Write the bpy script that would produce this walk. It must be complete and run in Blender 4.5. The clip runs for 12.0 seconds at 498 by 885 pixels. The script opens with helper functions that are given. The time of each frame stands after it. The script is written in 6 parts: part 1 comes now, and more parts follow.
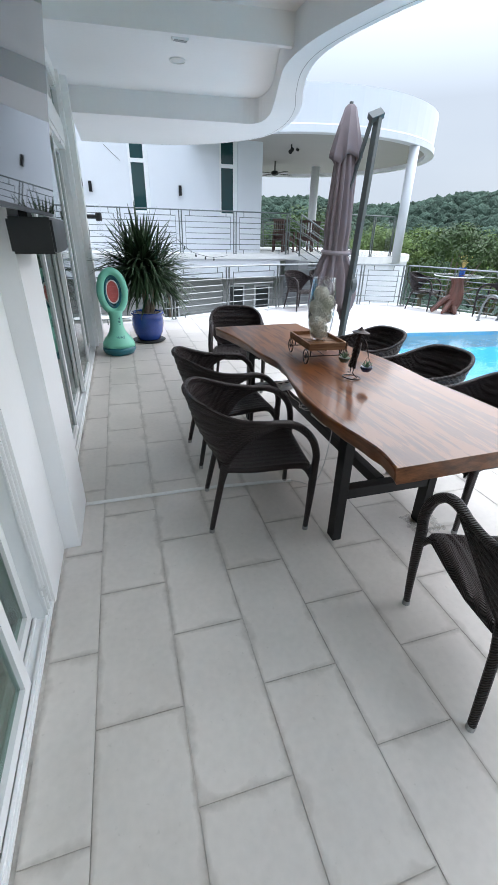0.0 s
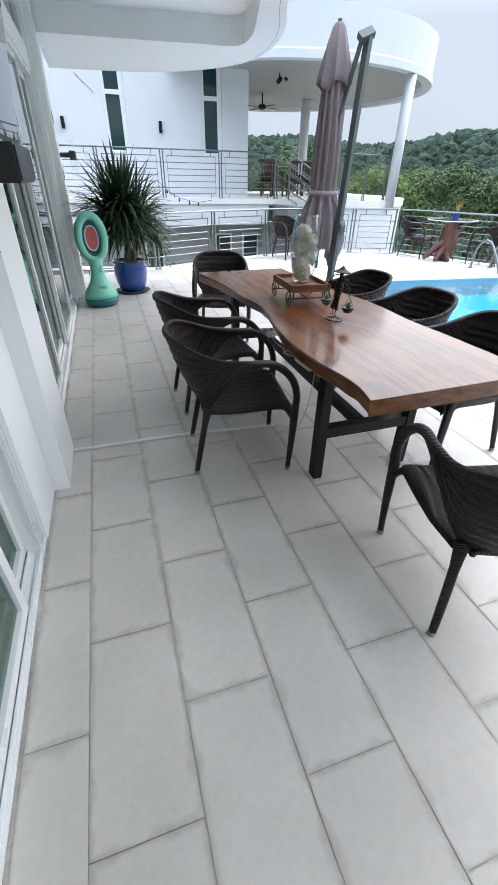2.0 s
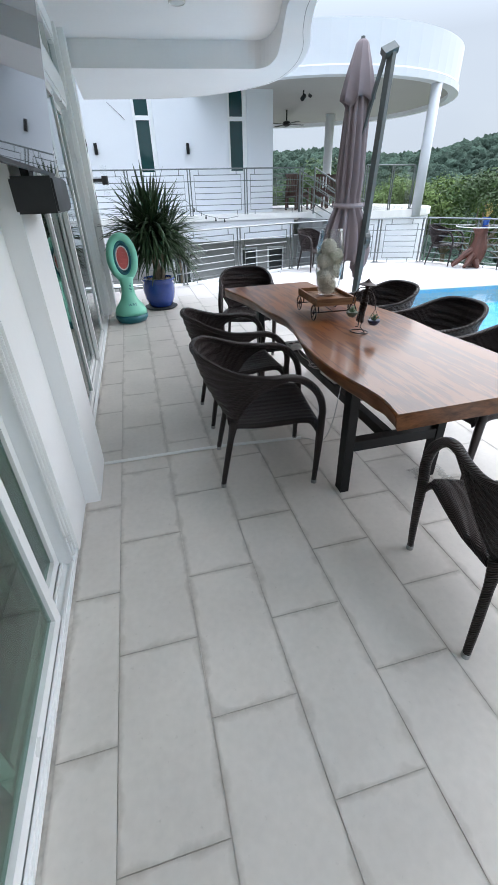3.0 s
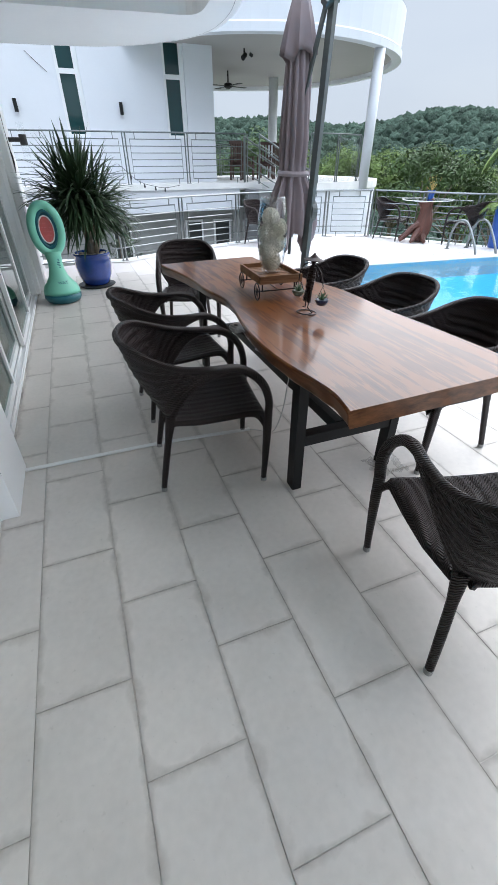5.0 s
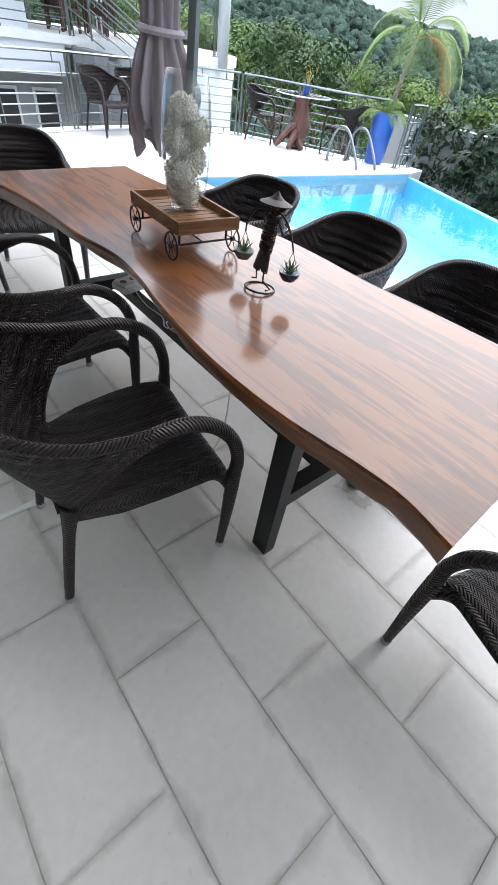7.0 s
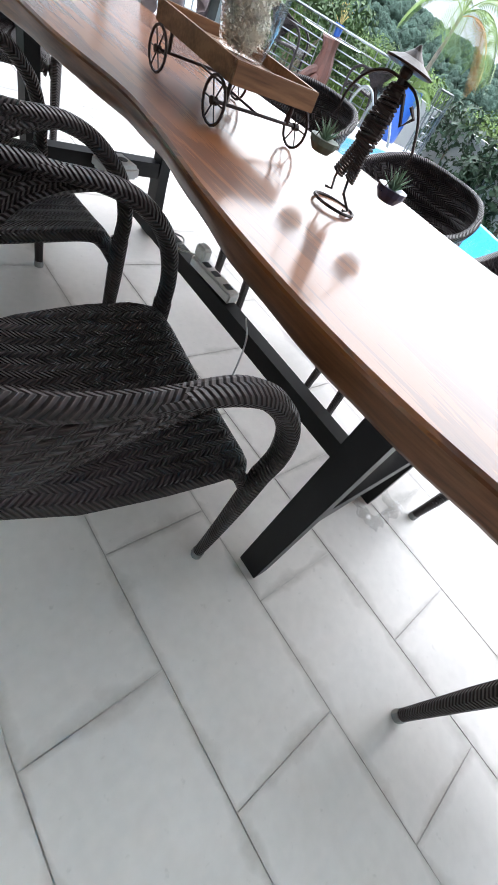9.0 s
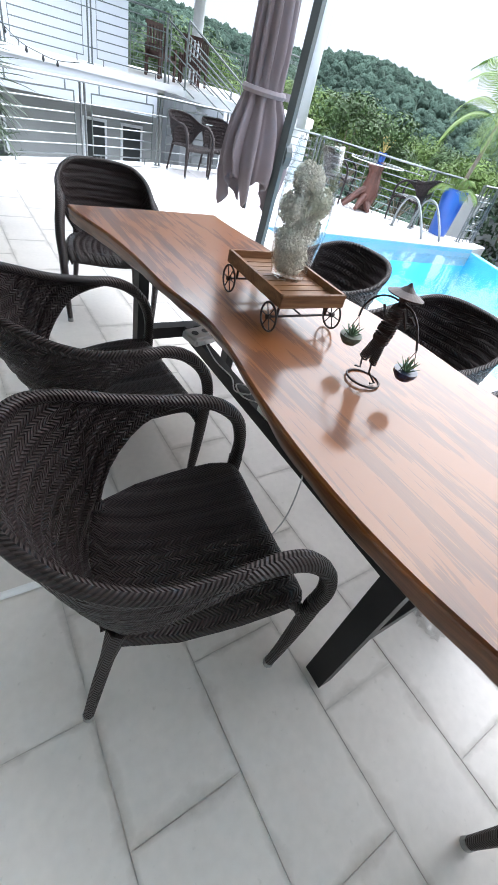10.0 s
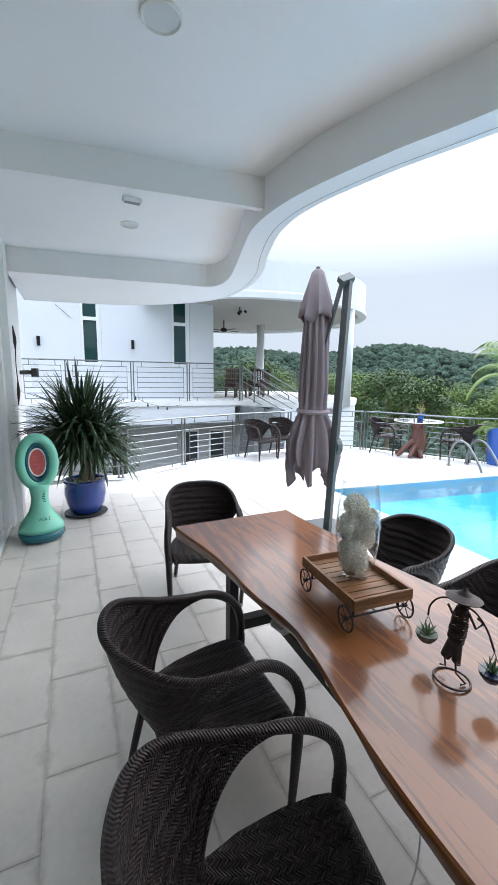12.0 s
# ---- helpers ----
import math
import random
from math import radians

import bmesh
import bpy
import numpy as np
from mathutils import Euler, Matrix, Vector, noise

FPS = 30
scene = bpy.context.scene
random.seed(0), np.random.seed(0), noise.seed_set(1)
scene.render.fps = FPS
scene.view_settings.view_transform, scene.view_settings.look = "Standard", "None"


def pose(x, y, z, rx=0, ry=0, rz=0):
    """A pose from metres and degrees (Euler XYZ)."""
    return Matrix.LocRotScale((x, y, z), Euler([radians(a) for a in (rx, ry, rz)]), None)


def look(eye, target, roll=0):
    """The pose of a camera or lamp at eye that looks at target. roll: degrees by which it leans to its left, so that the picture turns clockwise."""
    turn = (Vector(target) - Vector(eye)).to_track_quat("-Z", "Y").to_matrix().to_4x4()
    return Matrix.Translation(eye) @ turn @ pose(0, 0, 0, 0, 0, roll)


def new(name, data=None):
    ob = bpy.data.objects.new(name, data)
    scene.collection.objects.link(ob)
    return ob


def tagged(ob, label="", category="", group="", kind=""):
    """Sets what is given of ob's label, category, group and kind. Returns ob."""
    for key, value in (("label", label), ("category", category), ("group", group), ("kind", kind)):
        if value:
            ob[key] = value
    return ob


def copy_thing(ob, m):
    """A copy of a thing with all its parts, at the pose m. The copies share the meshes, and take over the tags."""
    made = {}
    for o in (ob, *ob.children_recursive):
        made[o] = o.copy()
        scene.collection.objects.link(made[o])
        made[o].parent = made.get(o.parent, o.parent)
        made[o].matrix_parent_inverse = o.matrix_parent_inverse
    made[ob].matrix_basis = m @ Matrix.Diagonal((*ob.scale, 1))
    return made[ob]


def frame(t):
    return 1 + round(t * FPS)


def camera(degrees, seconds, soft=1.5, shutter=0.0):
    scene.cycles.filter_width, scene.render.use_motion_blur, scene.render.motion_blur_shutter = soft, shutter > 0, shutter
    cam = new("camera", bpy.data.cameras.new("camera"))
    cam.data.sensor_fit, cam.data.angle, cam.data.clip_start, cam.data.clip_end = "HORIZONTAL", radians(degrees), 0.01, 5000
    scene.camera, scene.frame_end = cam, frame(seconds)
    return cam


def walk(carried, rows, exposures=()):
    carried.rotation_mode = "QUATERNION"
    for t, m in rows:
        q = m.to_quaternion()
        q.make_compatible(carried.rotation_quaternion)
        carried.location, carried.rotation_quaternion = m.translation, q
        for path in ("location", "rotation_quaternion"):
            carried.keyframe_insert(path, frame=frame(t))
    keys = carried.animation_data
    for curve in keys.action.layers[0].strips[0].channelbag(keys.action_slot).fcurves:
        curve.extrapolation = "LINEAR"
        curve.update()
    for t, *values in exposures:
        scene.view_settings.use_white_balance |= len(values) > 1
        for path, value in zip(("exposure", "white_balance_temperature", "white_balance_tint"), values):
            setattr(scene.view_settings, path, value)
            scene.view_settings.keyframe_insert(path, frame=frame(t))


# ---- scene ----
cam = camera(63.5, 12.0)
PATH = [
    (0, (-0.045, -0.876, 1.522), (0.474, 0.822, 0.601), 1.3),
    (0.3, (-0.003, -0.869, 1.564), (0.477, 0.680, 0.784), -2.2),
    (0.5, (-0.011, -0.838, 1.525), (0.309, 0.94, 0.667), 0.9),
    (0.8, (-0.064, -0.822, 1.505), (0.027, 0.789, 0.706), -0.0),
    (1, (-0.037, -0.87, 1.531), (0.176, 0.936, 0.699), 0.5),
    (1.2, (-0.009, -0.927, 1.558), (0.398, 0.668, 0.829), -1.6),
    (1.5, (-0.012, -0.988, 1.523), (0.636, 0.675, 0.621), 3.0),
    (2, (-0.016, -0.977, 1.466), (0.51, 0.61, 0.369), 1.0),
    (2.5, (-0.016, -0.979, 1.487), (0.386, 0.672, 0.433), -1.4),
    (4.3, (0.082, -0.94, 1.47), (0.559, 0.681, 0.4), -3.1),
    (4.5, (0.115, -0.904, 1.46), (0.62, 0.694, 0.369), -2.7),
    (5, (0.135, -0.766, 1.44), (0.722, 0.767, 0.298), -0.3),
    (5.5, (0.092, -0.5, 1.453), (0.781, 0.934, 0.241), 3.0),
    (6, (0.172, -0.216, 1.404), (0.955, 1.092, 0.109), 4.4),
    (6.5, (0.312, 0.034, 1.373), (1.204, 1.195, 0.01), 5.8),
    (7, (0.267, 0.196, 1.375), (1.285, 1.19, -0.03), 9.7),
    (7.2, (0.227, 0.267, 1.372), (1.284, 1.196, -0.049), 11.5),
    (9, (0.337, 0.574, 1.03), (1.556, 1.259, -0.4), 31.6),
    (9.5, (0.264, 0.655, 1.164), (1.331, 1.616, -0.229), 23.8),
    (10, (0.263, 0.556, 1.356), (1.269, 1.695, 0.055), 16.0),
    (10.5, (0.291, 0.429, 1.468), (1.323, 1.809, 0.453), 7.5),
    (10.8, (0.240, 0.451, 1.577), (1.065, 1.954, 1.028), -2.9),
    (11, (0.186, 0.451, 1.676), (1.002, 2.238, 1.305), 1.5),
    (11.5, (0.183, 0.454, 1.694), (0.88, 2.317, 1.492), 0.4),
    (12, (0.19, 0.449, 1.688), (0.984, 2.257, 1.369), 0.7),
]
walk(cam, [(t, look(eye, target, roll)) for t, eye, target, roll in PATH],
     exposures=[(0.0, 1.05), (1.0, 1.1), (2.5, 1.05), (4.5, 0.95), (5.5, 1.1), (7.0, 1.4), (9.0, 1.75), (9.5, 1.75), (10.0, 1.65), (10.5, 1.5), (11.0, 1.2), (12.0, 1.15)])

# ---- light ----
world = bpy.data.worlds.new("sky")
scene.world = world
world.use_nodes = True
wn, wl = world.node_tree.nodes, world.node_tree.links
bg = wn["Background"]
sky = wn.new("ShaderNodeTexSky")
sky.sky_type, sky.sun_disc = "NISHITA", False
SUN_EL, SUN_AZ = radians(42), radians(75)
sky.sun_elevation, sky.sun_rotation, sky.air_density, sky.dust_density = SUN_EL, SUN_AZ, 1.0, 3.0
cover = wn.new("ShaderNodeMix")
cover.data_type = "RGBA"
cover.inputs["Factor"].default_value = 0.86
wtc = wn.new("ShaderNodeTexCoord")
wmap = wn.new("ShaderNodeMapping")
wmap.inputs["Scale"].default_value = (1, 1, 3)
wnoise = wn.new("ShaderNodeTexNoise")
wnoise.inputs["Scale"].default_value, wnoise.inputs["Detail"].default_value = 1.6, 5
wramp = wn.new("ShaderNodeValToRGB")
wramp.color_ramp.elements[0].position, wramp.color_ramp.elements[0].color = 0.35, (6.9, 8.0, 9.7, 1)
wramp.color_ramp.elements[1].position, wramp.color_ramp.elements[1].color = 0.7, (7.8, 8.85, 10.3, 1)
wl.new(wtc.outputs["Generated"], wmap.inputs["Vector"])
wl.new(wmap.outputs["Vector"], wnoise.inputs["Vector"])
wl.new(wnoise.outputs["Fac"], wramp.inputs["Fac"])
wl.new(sky.outputs["Color"], cover.inputs["A"])
wl.new(wramp.outputs["Color"], cover.inputs["B"])
# an overcast sky is dimmer at the horizon than overhead
wsep, wgrad, wmul = wn.new("ShaderNodeSeparateXYZ"), wn.new("ShaderNodeMapRange"), wn.new("ShaderNodeVectorMath")
wl.new(wtc.outputs["Generated"], wsep.inputs[0])
wl.new(wsep.outputs["Z"], wgrad.inputs["Value"])
wgrad.inputs["From Min"].default_value, wgrad.inputs["From Max"].default_value = 0.22, 0.92
wgrad.inputs["To Min"].default_value, wgrad.inputs["To Max"].default_value = 0.45, 2.12
wmul.operation = "SCALE"
wl.new(cover.outputs["Result"], wmul.inputs[0])
wl.new(wgrad.outputs[0], wmul.inputs["Scale"])
wl.new(wmul.outputs[0], bg.inputs["Color"])
bg.inputs["Strength"].default_value = 0.10

sun = new("sun", bpy.data.lights.new("sun", "SUN"))
sun.data.energy, sun.data.angle, sun.data.color = 1.5, radians(90), (0.98, 0.985, 1.0)
sun.matrix_basis = look((0, 0, 0), (-math.sin(SUN_AZ) * math.cos(SUN_EL), -math.cos(SUN_AZ) * math.cos(SUN_EL), -math.sin(SUN_EL)))


# ---- small helpers ----
def part(name, bm, material, parent=None, label="", kind="", smooth=False):
    me = bpy.data.meshes.new(name)
    bmesh.ops.recalc_face_normals(bm, faces=bm.faces)
    if smooth:
        for f in bm.faces:
            f.smooth = True
    bm.to_mesh(me)
    bm.free()
    me.materials.append(material)
    ob = new(name, me)
    ob.parent = parent
    tagged(ob, label, kind=kind)
    return ob


def thing(name, label, category, group="", at=(0, 0, 0), turn=0):
    ob = new(name)
    ob.empty_display_size = 0.1
    ob.matrix_basis = pose(*at, 0, 0, turn)
    return tagged(ob, label, category, group)


def box(bm, x0, x1, y0, y1, z0, z1, bevel=0.0):
    vs = [bm.verts.new((x, y, z)) for x in (x0, x1) for y in (y0, y1) for z in (z0, z1)]
    fs = [bm.faces.new([vs[i] for i in q]) for q in ((0, 1, 3, 2), (4, 6, 7, 5), (0, 4, 5, 1), (2, 3, 7, 6), (0, 2, 6, 4), (1, 5, 7, 3))]
    if bevel:
        es = {e for f in fs for e in f.edges}
        bmesh.ops.bevel(bm, geom=list(es), offset=bevel, segments=2, affect="EDGES")
    return bm


def B(*a, bevel=0.0):
    return box(bmesh.new(), *a, bevel=bevel)


def tube(bm, pts, r, n=8, flat=1.0, caps=True, closed=False):
    """A tube through pts with radius r (one, or one for each point); flat squeezes it upright."""
    pts = [Vector(p) for p in pts]
    rs = r if isinstance(r, (list, tuple)) else [r] * len(pts)
    rings, side = [], None
    for i, p in enumerate(pts):
        a = pts[i - 1] if (i or closed) else p
        b = pts[(i + 1) % len(pts)] if (i < len(pts) - 1 or closed) else p
        d = (b - a).normalized()
        if side is None:
            side = d.cross(Vector((0, 0, 1)) if abs(d.z) < 0.95 else Vector((1, 0, 0))).normalized()
        side = (side - d * side.dot(d)).normalized()
        up = side.cross(d)
        rings.append([bm.verts.new(p + side * math.cos(t) * rs[i] + up * math.sin(t) * rs[i] * flat) for t in [2 * math.pi * k / n for k in range(n)]])
    m = len(rings)
    for i in range(m if closed else m - 1):
        for k in range(n):
            bm.faces.new((rings[i][k], rings[i][(k + 1) % n], rings[(i + 1) % m][(k + 1) % n], rings[(i + 1) % m][k]))
    if caps and not closed:
        bm.faces.new(rings[0])
        bm.faces.new(rings[-1])
    return bm


def T(pts, r, n=8, flat=1.0, caps=True, closed=False):
    return tube(bmesh.new(), pts, r, n, flat, caps, closed)


def smooth_path(pts, steps=5):
    """Points along a smooth curve through pts."""
    P = [Vector(p) for p in pts]
    P = [2 * P[0] - P[1]] + P + [2 * P[-1] - P[-2]]
    out = []
    for i in range(1, len(P) - 2):
        for k in range(steps):
            t = k / steps
            a, b, c, d = P[i - 1:i + 3]
            out.append(0.5 * ((2 * b) + (c - a) * t + (2 * a - 5 * b + 4 * c - d) * t * t + (3 * b - a - 3 * c + d) * t ** 3))
    out.append(P[-2])
    return out


def lathe(bm, profile, n=24, cx=0, cy=0, sx=1.0, sy=1.0):
    rings = [[bm.verts.new((cx + r * sx * math.cos(2 * math.pi * k / n), cy + r * sy * math.sin(2 * math.pi * k / n), z)) for k in range(n)] for r, z in profile]
    for a, b in zip(rings, rings[1:]):
        for k in range(n):
            bm.faces.new((a[k], a[(k + 1) % n], b[(k + 1) % n], b[k]))
    if profile[0][0] > 1e-4:
        bm.faces.new(rings[0])
    if profile[-1][0] > 1e-4:
        bm.faces.new(rings[-1])
    return bm


def prism(bm, outline, z0, z1):
    lo = [bm.verts.new((x, y, z0)) for x, y in outline]
    hi = [bm.verts.new((x, y, z1)) for x, y in outline]
    bm.faces.new(lo)
    bm.faces.new(hi)
    for i in range(len(lo)):
        j = (i + 1) % len(lo)
        bm.faces.new((lo[i], lo[j], hi[j], hi[i]))
    return bm


def curve(pts, steps=6):
    return [(p.x, p.y) for p in smooth_path([(x, y, 0) for x, y in pts], steps)]


def mesh_of(name, verts, faces, material, parent=None, label="", kind=""):
    me = bpy.data.meshes.new(name)
    me.from_pydata(verts, [], faces)
    me.materials.append(material)
    ob = new(name, me)
    ob.parent = parent
    return tagged(ob, label, kind=kind)


# ---- materials ----
def mat(name, col, rough=0.6, metal=0.0, var=0.12, scale=8.0, bump=0.1, fine=60.0, coat=0.0, rand=0.0, island=0.0, spec=0.5, stretch=(1, 1, 1)):
    """A surface with stains at one scale and grain at a finer one. rand, island: how much it varies from piece to piece."""
    m = bpy.data.materials.new(name)
    m.use_nodes = True
    n, l = m.node_tree.nodes, m.node_tree.links
    p = n["Principled BSDF"]
    tc = n.new("ShaderNodeTexCoord")
    mp = n.new("ShaderNodeMapping")
    mp.inputs["Scale"].default_value = stretch
    l.new(tc.outputs["Object"], mp.inputs["Vector"])
    a = n.new("ShaderNodeTexNoise")
    a.inputs["Scale"].default_value, a.inputs["Detail"].default_value = scale, 4
    b = n.new("ShaderNodeTexNoise")
    b.inputs["Scale"].default_value, b.inputs["Detail"].default_value = fine, 3
    l.new(mp.outputs[0], a.inputs["Vector"])
    l.new(mp.outputs[0], b.inputs["Vector"])
    add = n.new("ShaderNodeMath")
    add.operation = "MULTIPLY_ADD"
    l.new(b.outputs["Fac"], add.inputs[0])
    add.inputs[1].default_value = 0.4
    l.new(a.outputs["Fac"], add.inputs[2])
    last = add.outputs[0]
    for k, node, out in ((rand, "ShaderNodeObjectInfo", "Random"), (island, "ShaderNodeNewGeometry", "Random Per Island")):
        if k:
            o = n.new(node)
            q = n.new("ShaderNodeMath")
            q.operation = "MULTIPLY_ADD"
            l.new(o.outputs[out], q.inputs[0])
            q.inputs[1].default_value = k
            l.new(last, q.inputs[2])
            last = q.outputs[0]
    mr = n.new("ShaderNodeMapRange")
    mr.inputs["From Min"].default_value, mr.inputs["From Max"].default_value = 0.4, 1.0 + rand + island
    mr.inputs["To Min"].default_value, mr.inputs["To Max"].default_value = 1 - var, 1 + var
    l.new(last, mr.inputs["Value"])
    mul = n.new("ShaderNodeVectorMath")
    mul.operation = "SCALE"
    mul.inputs[0].default_value = col
    l.new(mr.outputs[0], mul.inputs["Scale"])
    l.new(mul.outputs[0], p.inputs["Base Color"])
    rr = n.new("ShaderNodeMapRange")
    rr.inputs["To Min"].default_value, rr.inputs["To Max"].default_value = max(0.02, rough - 0.08), min(1, rough + 0.08)
    l.new(a.outputs["Fac"], rr.inputs["Value"])
    l.new(rr.outputs[0], p.inputs["Roughness"])
    p.inputs["Metallic"].default_value = metal
    p.inputs["Specular IOR Level"].default_value = spec
    p.inputs["Coat Weight"].default_value, p.inputs["Coat Roughness"].default_value = coat, 0.12
    if bump:
        bp = n.new("ShaderNodeBump")
        bp.inputs["Strength"].default_value, bp.inputs["Distance"].default_value = bump, 0.004
        l.new(add.outputs[0], bp.inputs["Height"])
        l.new(bp.outputs[0], p.inputs["Normal"])
    return m


def glass_mat(name, tint, gloss_rough=0.02, ior=1.5):
    """Thin glass: it lets tinted light through and mirrors by its angle."""
    m = bpy.data.materials.new(name)
    m.use_nodes = True
    n, l = m.node_tree.nodes, m.node_tree.links
    n.remove(n["Principled BSDF"])
    t, g, f, x = (n.new(k) for k in ("ShaderNodeBsdfTransparent", "ShaderNodeBsdfGlossy", "ShaderNodeLayerWeight", "ShaderNodeMixShader"))
    t.inputs["Color"].default_value = (*tint, 1)
    g.inputs["Roughness"].default_value = gloss_rough
    f.inputs["Blend"].default_value = 0.5
    r0 = ((ior - 1) / (ior + 1)) ** 2
    pw, ma = n.new("ShaderNodeMath"), n.new("ShaderNodeMath")
    pw.operation, ma.operation = "POWER", "MULTIPLY_ADD"
    pw.inputs[1].default_value, ma.inputs[1].default_value, ma.inputs[2].default_value = 4.0, 1 - r0, r0
    l.new(f.outputs["Facing"], pw.inputs[0])
    l.new(pw.outputs[0], ma.inputs[0])
    l.new(ma.outputs[0], x.inputs[0])
    l.new(t.outputs[0], x.inputs[1])
    l.new(g.outputs[0], x.inputs[2])
    l.new(x.outputs[0], n["Material Output"].inputs["Surface"])
    return m


def rattan_mat():
    m = mat("woven_rattan", (0.030, 0.0188, 0.0178), 0.42, var=0.3, scale=14, bump=0.0, spec=0.40)
    n, l = m.node_tree.nodes, m.node_tree.links
    p = n["Principled BSDF"]
    tc = n.new("ShaderNodeTexCoord")
    sep = n.new("ShaderNodeSeparateXYZ")
    l.new(tc.outputs["UV"], sep.inputs[0])

    def M(op, a, b=None, c=None):
        q = n.new("ShaderNodeMath")
        q.operation = op
        for i, v in enumerate((a, b, c)):
            if v is None:
                continue
            if isinstance(v, (int, float)):
                q.inputs[i].default_value = v
            else:
                l.new(v, q.inputs[i])
        return q.outputs[0]
    row = M("PINGPONG", sep.outputs["Y"], 0.017)
    slant = M("MULTIPLY_ADD", row, 1.1, sep.outputs["X"])
    strand = M("SINE", M("MULTIPLY", slant, 2 * math.pi / 0.0105))
    ridge = M("SINE", M("MULTIPLY", sep.outputs["Y"], 2 * math.pi / 0.051))
    gap = M("ABSOLUTE", M("SINE", M("MULTIPLY", sep.outputs["Y"], math.pi / 0.017)))
    h = M("MULTIPLY_ADD", strand, 0.8, M("MULTIPLY", gap, 0.5))
    h = M("MULTIPLY_ADD", ridge, 1.4, h)
    # strand highlights and the shade between strands, put into the base colour
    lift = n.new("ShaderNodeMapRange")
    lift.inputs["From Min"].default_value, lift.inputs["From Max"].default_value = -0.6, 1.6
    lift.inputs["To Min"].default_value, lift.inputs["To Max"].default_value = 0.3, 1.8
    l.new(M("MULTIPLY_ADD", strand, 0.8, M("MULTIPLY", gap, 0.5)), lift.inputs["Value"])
    weave_shade = n.new("ShaderNodeVectorMath")
    weave_shade.operation = "SCALE"
    l.new(p.inputs["Base Color"].links[0].from_socket, weave_shade.inputs[0])
    l.new(lift.outputs[0], weave_shade.inputs["Scale"])
    l.new(weave_shade.outputs[0], p.inputs["Base Color"])
    bp = n.new("ShaderNodeBump")
    bp.inputs["Strength"].default_value, bp.inputs["Distance"].default_value = 1.0, 0.0045
    l.new(h, bp.inputs["Height"])
    l.new(bp.outputs[0], p.inputs["Normal"])
    return m


def wood_mat(name, dark, light, rough, coat=0.0, axis=(9, 0.7, 9), fine=3.0):
    m = bpy.data.materials.new(name)
    m.use_nodes = True
    n, l = m.node_tree.nodes, m.node_tree.links
    p = n["Principled BSDF"]
    tc, mp = n.new("ShaderNodeTexCoord"), n.new("ShaderNodeMapping")
    mp.inputs["Scale"].default_value = axis
    l.new(tc.outputs["Object"], mp.inputs["Vector"])
    a = n.new("ShaderNodeTexNoise")
    a.inputs["Scale"].default_value, a.inputs["Detail"].default_value, a.inputs["Distortion"].default_value = 0.75, 6, 2.2
    b = n.new("ShaderNodeTexNoise")
    b.inputs["Scale"].default_value, b.inputs["Detail"].default_value = fine * 3, 6
    w = n.new("ShaderNodeTexWave")
    w.inputs["Scale"].default_value, w.inputs["Distortion"].default_value, w.inputs["Detail"].default_value, w.inputs["Detail Scale"].default_value = 0.45, 14, 4, 0.5
    for t in (a, b, w):
        l.new(mp.outputs[0], t.inputs["Vector"])
    s = n.new("ShaderNodeMath")
    s.operation = "MULTIPLY_ADD"
    s.inputs[1].default_value = 0.10
    l.new(w.outputs["Fac"], s.inputs[0])
    l.new(a.outputs["Fac"], s.inputs[2])
    s2 = n.new("ShaderNodeMath")
    s2.operation = "MULTIPLY_ADD"
    s2.inputs[1].default_value = 0.5
    l.new(b.outputs["Fac"], s2.inputs[0])
    l.new(s.outputs[0], s2.inputs[2])
    r = n.new("ShaderNodeValToRGB")
    r.color_ramp.elements[0].position, r.color_ramp.elements[0].color = 0.50, (*dark, 1)
    r.color_ramp.elements[1].position, r.color_ramp.elements[1].color = 0.98, (*light, 1)
    l.new(s2.outputs[0], r.inputs["Fac"])
    l.new(r.outputs[0], p.inputs["Base Color"])
    p.inputs["Roughness"].default_value = rough
    p.inputs["Coat Weight"].default_value, p.inputs["Coat Roughness"].default_value = coat, 0.07
    p.inputs["Specular IOR Level"].default_value = 0.25
    bp = n.new("ShaderNodeBump")
    bp.inputs["Strength"].default_value, bp.inputs["Distance"].default_value = 0.08, 0.002
    l.new(b.outputs["Fac"], bp.inputs["Height"])
    l.new(bp.outputs[0], p.inputs["Normal"])
    return m


